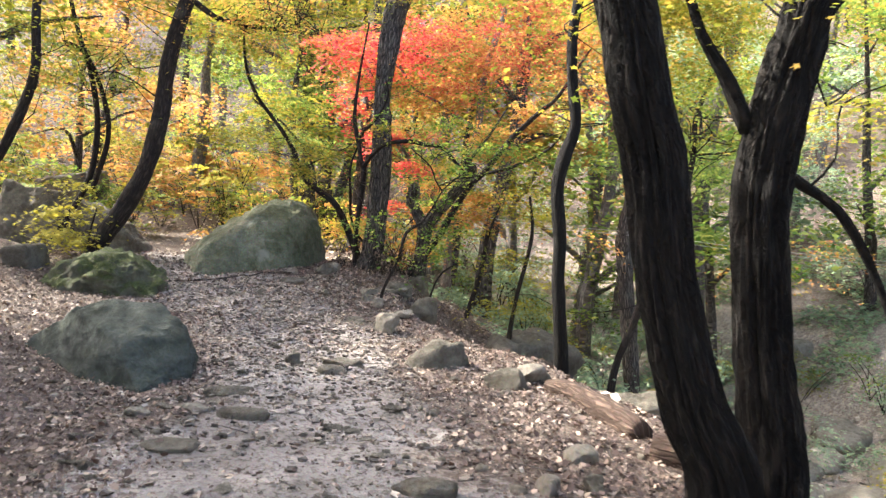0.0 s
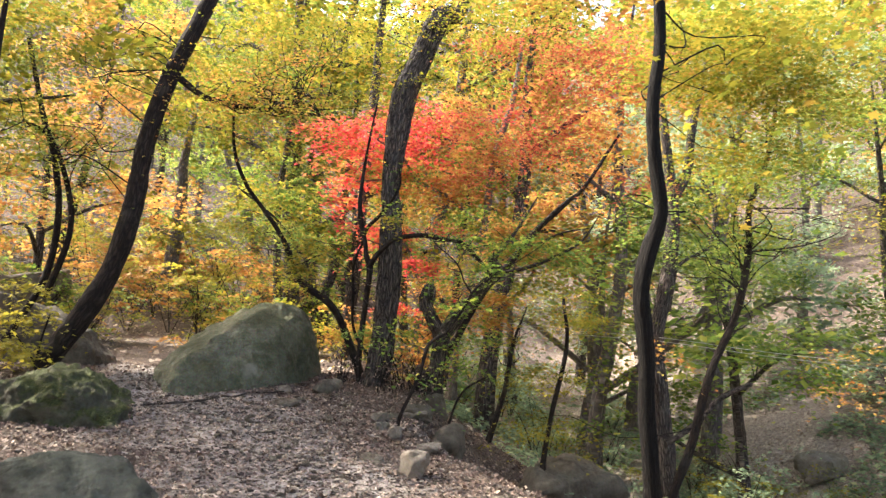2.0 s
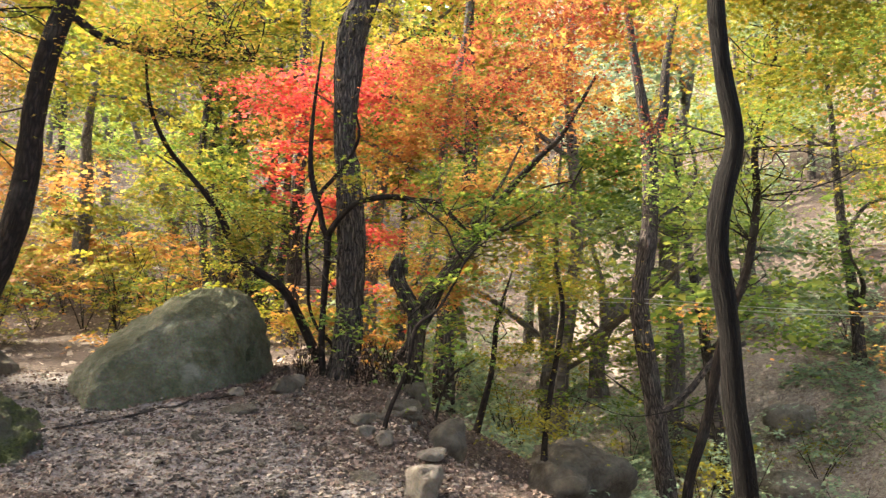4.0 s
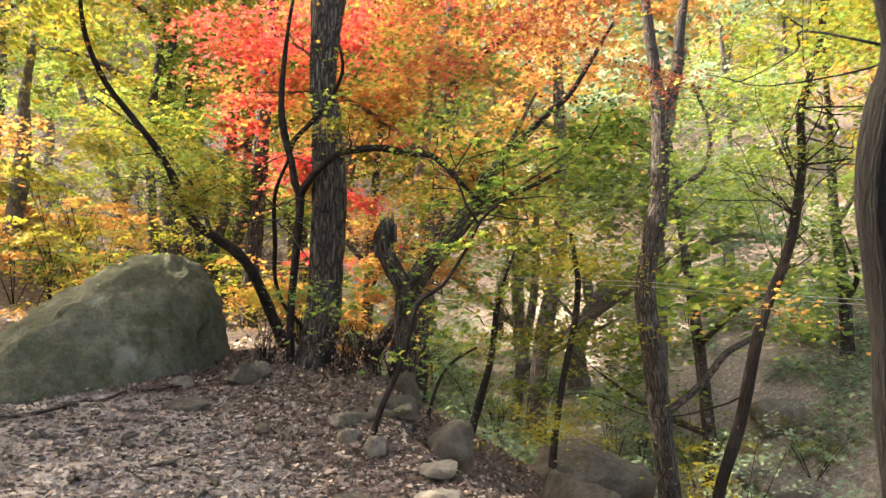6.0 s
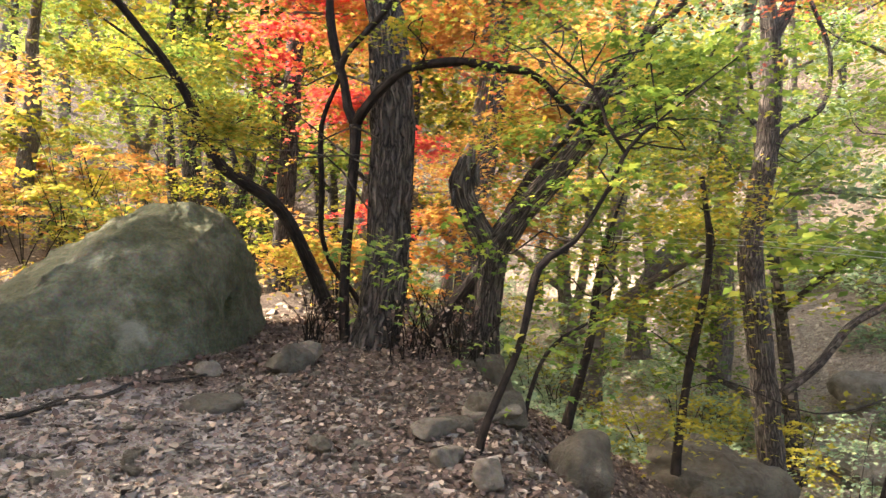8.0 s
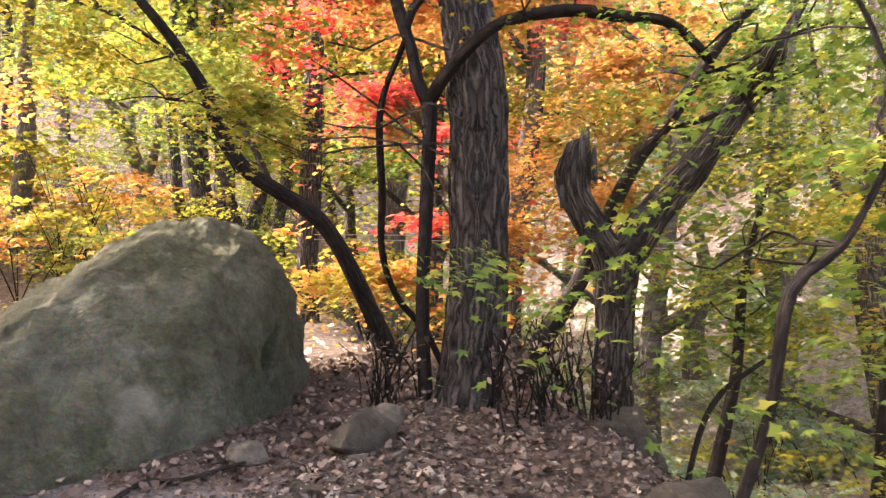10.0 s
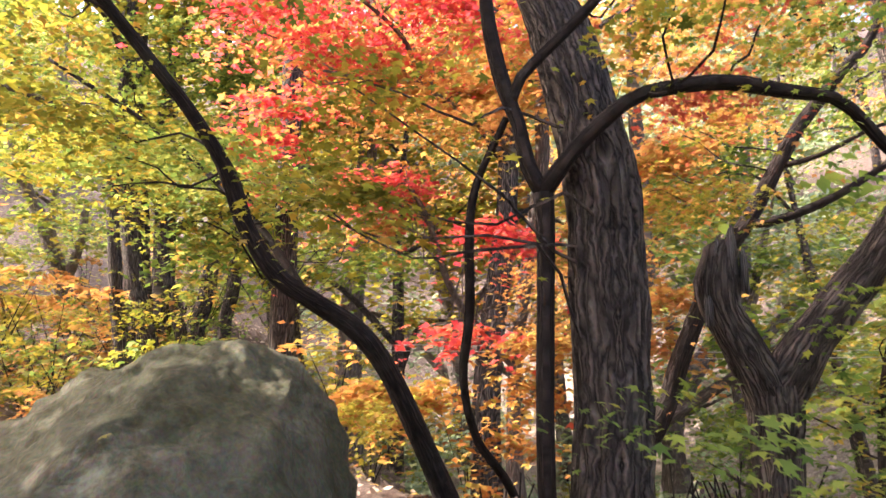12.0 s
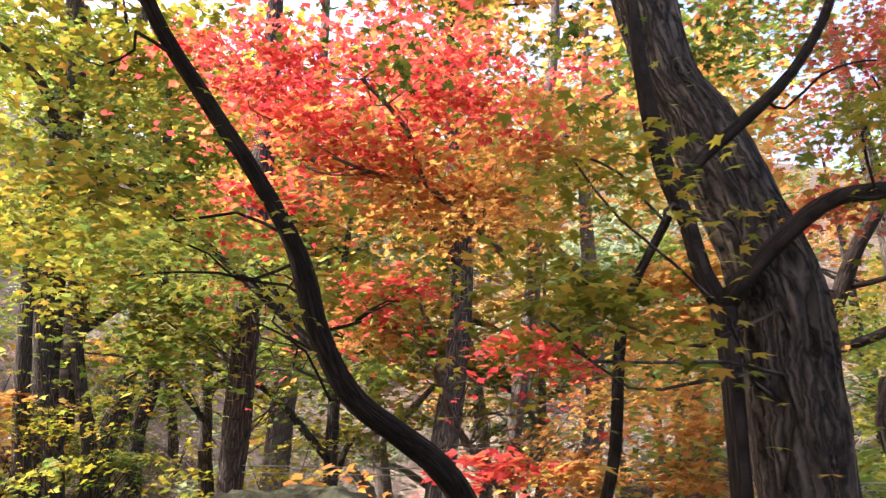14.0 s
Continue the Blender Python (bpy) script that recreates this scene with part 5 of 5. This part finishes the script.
# ---- the wood behind, and unseen trees added for shade ----
def wood_tree(rng, height, colour, bark, spread, leaves, leaf=0.13, low=0.25, lean=0.12):
    """A tree further off, built at the origin: trunk, limbs and a layered crown."""
    root = empty("maple_tree", (0, 0, 0), "", "tree")
    a = rng.uniform(0, 6.28)
    lx, ly = math.cos(a) * lean * height, math.sin(a) * lean * height
    r = 0.012 * height + 0.04
    w = [rng.uniform(-0.25, 0.25) for _ in range(6)]
    trunk = [(0, 0, -0.4, r * 1.25), (0.1 * lx + w[0] * 0.4, 0.1 * ly, height * 0.15, r), (0.35 * lx + w[1], 0.35 * ly + w[2], height * 0.42, r * 0.8),
             (0.7 * lx + w[3], 0.7 * ly + w[4], height * 0.7, r * 0.5), (lx, ly, height * 0.97, r * 0.15)]
    tube("trunk", trunk, bark, root, (0, 0, 0), 0.25, 9, 0.12, 5, 0.3)
    s = spline(trunk, 0.3)
    blobs = []
    limbs = rng.randint(4, 6)
    for i in range(limbs):
        f = low + (0.92 - low) * (i + rng.random() * 0.6) / limbs
        p = s[min(len(s) - 1, int(f * len(s)))]
        b = a + i * 2.4 + rng.uniform(-0.5, 0.5)
        reach = spread * (1.15 - 0.55 * f) * rng.uniform(0.7, 1.15)
        e = (p[0] + math.cos(b) * reach, p[1] + math.sin(b) * reach, p[2] + reach * rng.uniform(0.15, 0.6))
        mid = (p[0] + math.cos(b + 0.2) * reach * 0.5, p[1] + math.sin(b + 0.2) * reach * 0.5, p[2] + reach * rng.uniform(0.2, 0.45))
        tube("limb", [(*p[:3], p[3] * 0.6), (*mid, p[3] * 0.4), (*e, 0.012)], bark, root, (0, 0, 0), 0.3, 6, 0.08, 4)
        blobs.append((e[0], e[1], e[2] + 0.1, reach * 0.62, 0.5 + 0.06 * height, leaves / limbs))
        blobs.append((mid[0], mid[1], mid[2] + 0.4, reach * 0.5, 0.5, leaves / limbs * 0.5))
    P, N, S = spray_leaves(blobs, leaf)
    P = P + np.random.normal(0, 0.10, P.shape)
    leaf_mesh("crown", P, N, S, TRIDENT if leaf < 0.08 else KITE, LEAF[colour], root)
    return root


wood = random.Random(7)
KINDS = [("lime", BARK_GREY, 12.5, 3.3), ("olive", BARK, 13.0, 3.4), ("gold", BARK_GREY, 11.0, 3.0), ("orange", BARK, 10.0, 3.0), ("green", BARK, 14.0, 3.6), ("sage", BARK_GREY, 11.5, 3.2)]
SAY = {"lime": "yellow-green maple in the wood behind", "olive": "olive and amber maple in the wood", "gold": "golden-leaved maple among other trees", "orange": "orange-leaved maple on the wooded slope",
       "green": "tall green-leaved tree in the wood", "sage": "grey-green tree in the hollow"}
models = []
for colour, bark, height, spread in KINDS:
    for k in range(2):
        m = wood_tree(wood, height * (1 - 0.25 * k), colour, bark, spread, 5000, 0.095, 0.30 - 0.12 * k)
        tagged(m, SAY[colour], "tree", "trees of the wood")
        models.append(m)
spots = []
tries = 0
while len(spots) < 49 and tries < 9000:
    tries += 1
    y = wood.uniform(20, 62)
    x = wood.uniform(-0.62 * y - 4, 0.62 * y + 6)
    if y < 28 and -0.21 * y - 1.8 < x < -0.21 * y + 0.2:
        continue
    if y < 26 and abs(x - along(TRACK, y)) < 1.6:
        continue
    if all((x - a) ** 2 + (y - b) ** 2 > (1.7 + 0.03 * y) ** 2 for a, b in spots):
        spots.append((x, y))
TALL = {(1.2, 22.5), (4.6, 24), (8.2, 25), (-0.6, 26), (2.8, 28.5), (-4.6, 27), (6.2, 30)}
# (-6.3, 1.2), (-10.2, 4.4), (-9.6, 8.2): unseen, added to shade near trunks and boulder.
side = [(-11, 10), (-10.5, 14.5), (-12, 18.5), (-14, 12), (11.5, 8), (13, 14), (14.5, 19), (1.2, 22.5), (4.6, 24), (8.2, 25), (-0.6, 26), (2.8, 28.5), (-4.6, 27), (6.2, 30), (-7.5, 5), (-6.3, 1.2), (-10.2, 4.4), (-9.6, 8.2), (-9, -2), (8, 1), (3.5, -5), (-4, -6), (-10, -7), (10, -6), (0, -11), (14, 4), (-14, 4)]
models = [models[k] for k in (0, 3, 2, 9, 11, 7, 8, 6, 1, 10, 4, 5)]
CHANCE = [0, 7, 0, 7, 1, 2, 1, 2, 3, 4, 5, 6, 8, 9, 10]
for i, (x, y) in enumerate(side + spots):
    if i < len(models):
        m = models[i]
        m.matrix_basis = pose(x, y, land(x, y, False), 0, 0, wood.uniform(0, 360))
    else:
        m = copy_thing(models[wood.choice(CHANCE)], pose(x, y, land(x, y, False), 0, 0, wood.uniform(0, 360)))
    m.scale = [1.5 if (x, y) in TALL else wood.uniform(0.85, 1.3)] * 3


def bush(rng, x, y, colour, reach, height, leaves, leaf, label):
    z = land(x, y, False)
    root = empty("shrub", (x, y, z), label, "shrub", "undergrowth")
    stems = []
    for i in range(4):
        a = rng.uniform(0, 6.28)
        e = (math.cos(a) * reach * 0.6, math.sin(a) * reach * 0.6, height * rng.uniform(0.6, 1.0))
        stems.append([(0, 0, -0.1, 0.014), (e[0] * 0.4 + rng.uniform(-0.1, 0.1), e[1] * 0.4, e[2] * 0.5, 0.010), (*e, 0.004)])
        tube("stem", stems[-1], BARK_SMOOTH, root, (0, 0, 0), 0.2, 5, 0.05, 3)
    blobs = [(s[2][0], s[2][1], s[2][2], reach * 0.6, height * 0.22, leaves / 5) for s in stems] + [(0, 0, height * 0.5, reach * 0.6, height * 0.35, leaves / 5)]
    P, N, S = spray_leaves(blobs, leaf)
    leaf_mesh("crown", P, N, S, TRIDENT, LEAF[colour], root)
    return root


BUSHES = [("lime", "yellow-green undergrowth on the slope"), ("olive", "olive undergrowth under the trees"), ("gold", "yellow undergrowth beside the path"), ("sage", "grey-green bush in the hollow"), ("orange", "orange-leaved bush under the trees"), ("green", "dark green undergrowth on the slope")]
def far_wood(colour, trees, label, seed):
    """Crowns on the far hillside, too many and too far to tell apart."""
    rng = np.random.default_rng(seed)
    P, N, S = [], [], []
    for _ in range(trees):
        y = rng.uniform(58, 150)
        x = rng.uniform(-0.75, 0.75) * y
        z, h, r = land(x, y, False), rng.uniform(6, 11), rng.uniform(2.0, 3.6)
        n = 150
        d = rng.normal(size=(n, 3))
        d /= np.linalg.norm(d, axis=1)[:, None]
        P.append(np.array((x, y, z + h)) + d * (r, r, h * 0.45) * rng.uniform(0.5, 1.0, (n, 1)))
        N.append(np.column_stack([rng.normal(0, 0.5, (n, 2)), np.ones(n)]))
        S.append(rng.uniform(0.3, 0.75, n))
    ob = leaf_mesh("far_wood", np.vstack(P), np.vstack(N), np.concatenate(S), TRIDENT, LEAF[colour])
    return tagged(ob, label, "woodland", kind="stuff")


far_wood("olive", 110, "olive and amber wood on the far hillside", 71)
far_wood("lime", 70, "yellow-green wood on the far hillside", 72)
far_wood("orange", 45, "orange autumn wood on the far hillside", 73)
for i in range(64):
    y = wood.uniform(14.8, 40)
    x = wood.uniform(-0.6 * y - 2, 0.6 * y + 4)
    if y < 30 and (abs(x - along(TRACK, y)) < 1.4 or (-0.21 * y - 2.0 < x < -0.21 * y - 0.2)):
        continue
    hollow = x > along(BRINK, y) + 2.5
    c = wood.choice([3, 3, 3, 0, 3, 2]) if hollow else wood.choice([0, 1, 1, 2, 0, 4, 5])
    far = y > 26
    bush(wood, x, y, BUSHES[c][0], wood.uniform(0.8, 1.5), wood.uniform(0.9, 2.4), 700 if far else 1300, 0.09 if far else 0.055, BUSHES[c][1])
for i in range(72):
    y = wood.uniform(15.5, 36)
    x = along(TRACK, y) - wood.uniform(1.7, 13)
    c = wood.choice([1, 1, 2, 0, 4])
    bush(wood, x, y, BUSHES[c][0], wood.uniform(0.7, 1.3), wood.uniform(0.7, 1.8), 700, 0.07, BUSHES[c][1])
for i in range(34):
    y = wood.uniform(18.5, 34)
    x = along(TRACK, y) + wood.uniform(-2.5, 5)
    c = wood.choice([1, 0, 1, 4, 0, 5])
    bush(wood, x, y, BUSHES[c][0], wood.uniform(0.7, 1.3), wood.uniform(0.6, 1.5), 600, 0.07, BUSHES[c][1])
for i in range(24):
    y = wood.uniform(13.5, 31)
    x = along(BRINK, y) + wood.uniform(2.6, 15)
    c = wood.choice([3, 3, 3, 3, 0, 1])
    bush(wood, x, y, BUSHES[c][0], wood.uniform(0.7, 1.3), wood.uniform(0.6, 1.5), 700, 0.055, BUSHES[c][1])

for i in range(44):
    y = wood.uniform(23, 42)
    x = along(TRACK, y) - wood.uniform(-5, 15)
    c = wood.choice([4, 4, 1, 2, 0])
    bush(wood, x, y, BUSHES[c][0], wood.uniform(1.2, 2.2), wood.uniform(1.8, 3.6), 800, 0.10, BUSHES[c][1])


# ---- on the ground ----
def log(points, material, label):
    base = points[0][:3]
    ob = tube("fallen_log", points, material, None, base, 0.06, 18, 0.3, 6)
    ob.location = base
    return tagged(ob, label, "log")


log([(x, y, land(x, y) + 0.04, r) for x, y, r in ((1.06, 7.05, 0.05), (1.18, 6.65, 0.09), (1.32, 6.15, 0.10), (1.48, 5.62, 0.105), (1.52, 5.48, 0.09))], ROTTEN, "splintered grey-brown log lying along the brink")
log([(x, y, land(x, y) + 0.05, r) for x, y, r in ((1.50, 5.08, 0.105), (1.72, 4.95, 0.11), (2.1, 4.8, 0.11), (2.7, 4.5, 0.10), (3.3, 4.1, 0.09))], ROTTEN, "dark red-brown rotting log behind two trunks")
for lift in (0.0, 0.07):
    rope_pts = [(-2.2, 19.42, 2.22 + lift, 0.006), (0.2, 18.3, 2.08 + lift, 0.006), (2.2, 17.2, 1.90 + lift, 0.006), (3.9, 16.03, 1.82 + lift, 0.006), (6.0, 15.2, 1.62 + lift, 0.006), (9.5, 14.2, 1.45 + lift, 0.006)]
    rp = tube("rope", rope_pts, ROPE, None, (0, 0, 0), 0.2, 6, 0.0, 3)
    tagged(rp, "thin white rope strung between tree trunks", "rope", "guide ropes")
root_line = [(-4.0, 11.35, 0.70, 0.006), (-3.75, 11.62, 0.70, 0.008), (-3.4, 11.72, 0.72, 0.008), (-3.2, 11.92, 0.76, 0.008), (-3.0, 11.96, 0.80, 0.008), (-2.85, 12.16, 0.82, 0.007), (-2.7, 12.16, 0.86, 0.007), (-2.4, 12.4, 0.98, 0.005)]
r = tube("root", [(x, y, land(x, y) + 0.02, q * 1.7) for x, y, z, q in root_line], BARK, None, (0, 0, 0), 0.05, 7, 0.1, 4)
tagged(r, "thin bare root running along the boulder's foot", "root")


def scatter(name, count, box, size, kind, material, label, skip_path=0.7, lift=0.012, spread=0.55):
    P, N, S = [], [], []
    rng = np.random.default_rng(3 + count)
    while len(P) < count:
        x, y = rng.uniform(box[0], box[1]), rng.uniform(box[2], box[3])
        off = abs(x - along(TRACK, y) - (0.25 if y < 10 else 0))
        bare = 1 - smoothstep(0.55, 1.5, off + 0.55 * noise.noise((x * 0.8, y * 0.8, 3)) + 0.35 * noise.noise((x * 2.7, y * 2.7, 8)))
        if rng.random() < bare * skip_path * (1 - 0.4 * smoothstep(7.5, 10.0, y)):
            continue
        z = land(x, y)
        e = 0.15
        g = np.array((land(x - e, y) - land(x + e, y), land(x, y - e) - land(x, y + e), 2 * e))
        P.append((x, y, z + lift + abs(rng.normal(0, 0.012))))
        N.append(g / np.linalg.norm(g) + rng.normal(0, spread, 3) * (1, 1, 0.2))
        S.append(size * rng.choice((0.5, 0.7, 0.9, 1.1, 1.6)))
    ob = leaf_mesh(name, np.array(P), np.array(N), np.array(S), kind, material)
    return tagged(ob, label, "leaf litter", kind="stuff")


scatter("leaf_litter", 66000, (-7, 4.2, 2.2, 15.5), 0.022, CURLED, LITTER, "dry brown fallen leaves strewn over the soil", 0.93)
scatter("leaf_litter", 52000, (-4.6, 2.0, 2.4, 13.2), 0.012, CURLED, LITTER, "small crumbled leaf scraps over the trodden soil", 0.9, 0.006)
scatter("leaf_litter", 13000, (-20, 12, 15, 40), 0.07, CURLED, PALE_LITTER, "dry fallen leaves under the far trees", 0.7)
def ground_cover(count):
    """Low grey-green herbs that fill the hollow."""
    rng = np.random.default_rng(11)
    P, N, S = [], [], []
    while len(P) < count:
        y = rng.uniform(11, 33)
        x = along(BRINK, y) + rng.uniform(1.8, 20)
        if noise.noise((x * 0.45, y * 0.45, 4)) < 0.10:
            continue
        z = land(x, y) + abs(rng.normal(0, 0.22))
        P.append((x, y, z))
        N.append((rng.normal(0, 0.4), rng.normal(0, 0.4), 1))
        S.append(rng.uniform(0.04, 0.09) * (1.6 if y > 19 else 1.0))
    ob = leaf_mesh("ground_cover", np.array(P), np.array(N), np.array(S), TRIDENT, LEAF["sage"])
    return tagged(ob, "low grey-green herbs covering the hollow", "herbs", kind="stuff")


ground_cover(20000)
scatter("leaf_litter", 13000, (1.5, 12, 6, 26), 0.05, CURLED, PALE_LITTER, "pale dry leaves lying in the hollow", 0.0)


def pebbles():
    rng = random.Random(21)
    shapes = [rock_mesh(random_hull(rng, 1, 0.8, 0.55, 10), 2, 0.08, 0.03, k * 3.1) for k in range(5)]
    for k, me in enumerate(shapes):
        me.materials.append((ROCK, PALE, ROCK, PALE, ROCK)[k])
    for i in range(230):
        y = rng.uniform(3.4, 13.2)
        x = along(TRACK, y) + rng.gauss(0.4, 1.3)
        if x > along(BRINK, y) + 0.5 or (x + 2.9) ** 2 + (y - 13) ** 2 < 1.2:
            continue
        s = rng.choice((0.02, 0.025, 0.03, 0.04, 0.05, 0.065))
        ob = new("pebble", rng.choice(shapes))
        ob.location, ob.rotation_euler, ob.scale = (x, y, land(x, y) + s * 0.15), (0, 0, rng.uniform(0, 6.28)), (s, s, s)
        tagged(ob, "small loose stone on the clay path", "stone", "loose stones")


pebbles()


def shards(count, box, seed):
    """Flat angular bits of stone, half bedded in the soil."""
    rng = random.Random(seed)
    shapes = [rock_mesh(random_hull(rng, 1, 0.65, 0.22, 11), 2, 0.05, 0.03, k * 2.3, (), 4) for k in range(6)]
    for k, me in enumerate(shapes):
        me.polygons.foreach_set("use_smooth", [False] * len(me.polygons))
        me.materials.append((ROCK, PALE, ROCK, ROCK, PALE, ROCK)[k])
    for _ in range(count):
        x, y = rng.uniform(box[0], box[1]), rng.uniform(box[2], box[3])
        r = rng.choice((0.03, 0.04, 0.05, 0.06, 0.08, 0.11))
        ob = new("stone", rng.choice(shapes))
        ob.location, ob.scale = (x, y, land(x, y) + 0.04 * r), (r, r, r)
        ob.rotation_euler = (rng.gauss(0, 0.12), rng.gauss(0, 0.12), rng.uniform(0, 6.28))
        tagged(ob, "flat angular stone bedded in the soil", "stone", "loose stones")


shards(85, (-3.4, -0.2, 3.4, 6.4), 61)
shards(30, (-2.2, 0.8, 6.5, 9.8), 62)
shards(80, (-3.2, -0.5, 10.2, 12.6), 63)


def crumbs(count):
    """Clods and grit, too many to tell apart."""
    rng = np.random.default_rng(5)
    cube = np.array([(x, y, z) for x in (-1, 1) for y in (-1, 1) for z in (-1, 1)], dtype=float)
    quads = [(0, 1, 3, 2), (4, 6, 7, 5), (0, 4, 5, 1), (2, 3, 7, 6), (0, 2, 6, 4), (1, 5, 7, 3)]
    verts, faces = [], []
    for _ in range(count):
        y = rng.triangular(2.6, 12.0, 13.4)
        x = along(TRACK, y) + rng.normal(0.3, 1.3) + 0.8 * smoothstep(9.5, 12, y)
        if x > along(BRINK, y) + 1.2 or (x + 2.9) ** 2 + (y - 13) ** 2 < 1.0:
            continue
        s = rng.choice((0.005, 0.006, 0.008, 0.010, 0.014, 0.019, 0.026))
        a = rng.uniform(0, 6.28)
        k = cube * (1, rng.uniform(0.4, 0.8), rng.uniform(0.2, 0.5)) * s + rng.normal(0, 0.27 * s, (8, 3))
        r = np.column_stack([k[:, 0] * math.cos(a) - k[:, 1] * math.sin(a) + x, k[:, 0] * math.sin(a) + k[:, 1] * math.cos(a) + y, k[:, 2] + land(x, y) + s * 0.2])
        n = len(verts)
        verts.extend(map(tuple, r))
        faces.extend(tuple(n + i for i in q) for q in quads)
    ob = mesh_object("gravel", verts, faces, GRIT, None, "", False)
    return tagged(ob, "brown grit and clods on the trodden path", "gravel", kind="stuff")


crumbs(16000)


def fallen_sticks(count):
    rng = random.Random(33)
    for i in range(count):
        y = rng.uniform(4.5, 13.0)
        x = along(TRACK, y) + rng.gauss(0.9, 1.2)
        if x > along(BRINK, y) + 0.8 or (x + 2.9) ** 2 + (y - 13) ** 2 < 1.3:
            continue
        a, ln = rng.uniform(0, 6.28), rng.uniform(0.15, 0.5)
        ends = [(x + math.cos(a) * ln * k + rng.uniform(-0.03, 0.03), y + math.sin(a) * ln * k + rng.uniform(-0.03, 0.03)) for k in (0, 0.5, 1)]
        pts = [(u, v, land(u, v) + 0.012, 0.005 - 0.0015 * k) for k, (u, v) in enumerate(ends)]
        ob = tube("stick", pts, BARK_GREY, None, (x, y, land(x, y)), 0.08, 5, 0.05, 3)
        ob.location = (x, y, land(x, y))
        tagged(ob, "thin dry fallen stick on the ground", "stick", "fallen sticks")


fallen_sticks(70)


def dry_brush(x, y, reach, label):
    z = land(x, y)
    root = empty("dry_brush", (x, y, z), label, "brushwood", "dead stalks")
    rng = random.Random(int(x * 100))
    for _ in range(26):
        a, h = rng.uniform(0, 6.28), rng.uniform(0.15, 0.55)
        q = (math.cos(a) * reach * rng.random(), math.sin(a) * reach * rng.random())
        e = (q[0] + rng.uniform(-0.25, 0.25), q[1] + rng.uniform(-0.25, 0.25), h)
        tube("stalk", [(q[0], q[1], -0.05, 0.005), ((q[0] + e[0]) / 2 + rng.uniform(-0.05, 0.05), (q[1] + e[1]) / 2, h * 0.6, 0.004), (*e, 0.002)], BARK_SMOOTH, root, (0, 0, 0), 0.12, 4, 0.0, 3)
    g = np.random.default_rng(int(abs(x) * 50))
    P = np.column_stack([g.normal(0, reach * 0.55, (170, 2)), g.uniform(0.02, 0.42, 170)])
    leaf_mesh("dead_leaves", P, g.normal(0, 1, (170, 3)), g.uniform(0.014, 0.032, 170), CURLED, LITTER, root, "shrivelled brown leaves")


dry_brush(-1.00, 12.75, 0.35, "tangle of dry brown stalks at the trunk's foot")
dry_brush(-0.70, 12.95, 0.35, "tangle of dry stalks between two trunks")
dry_brush(-1.75, 13.15, 0.25, "dry brown stalks beside the forked stems")
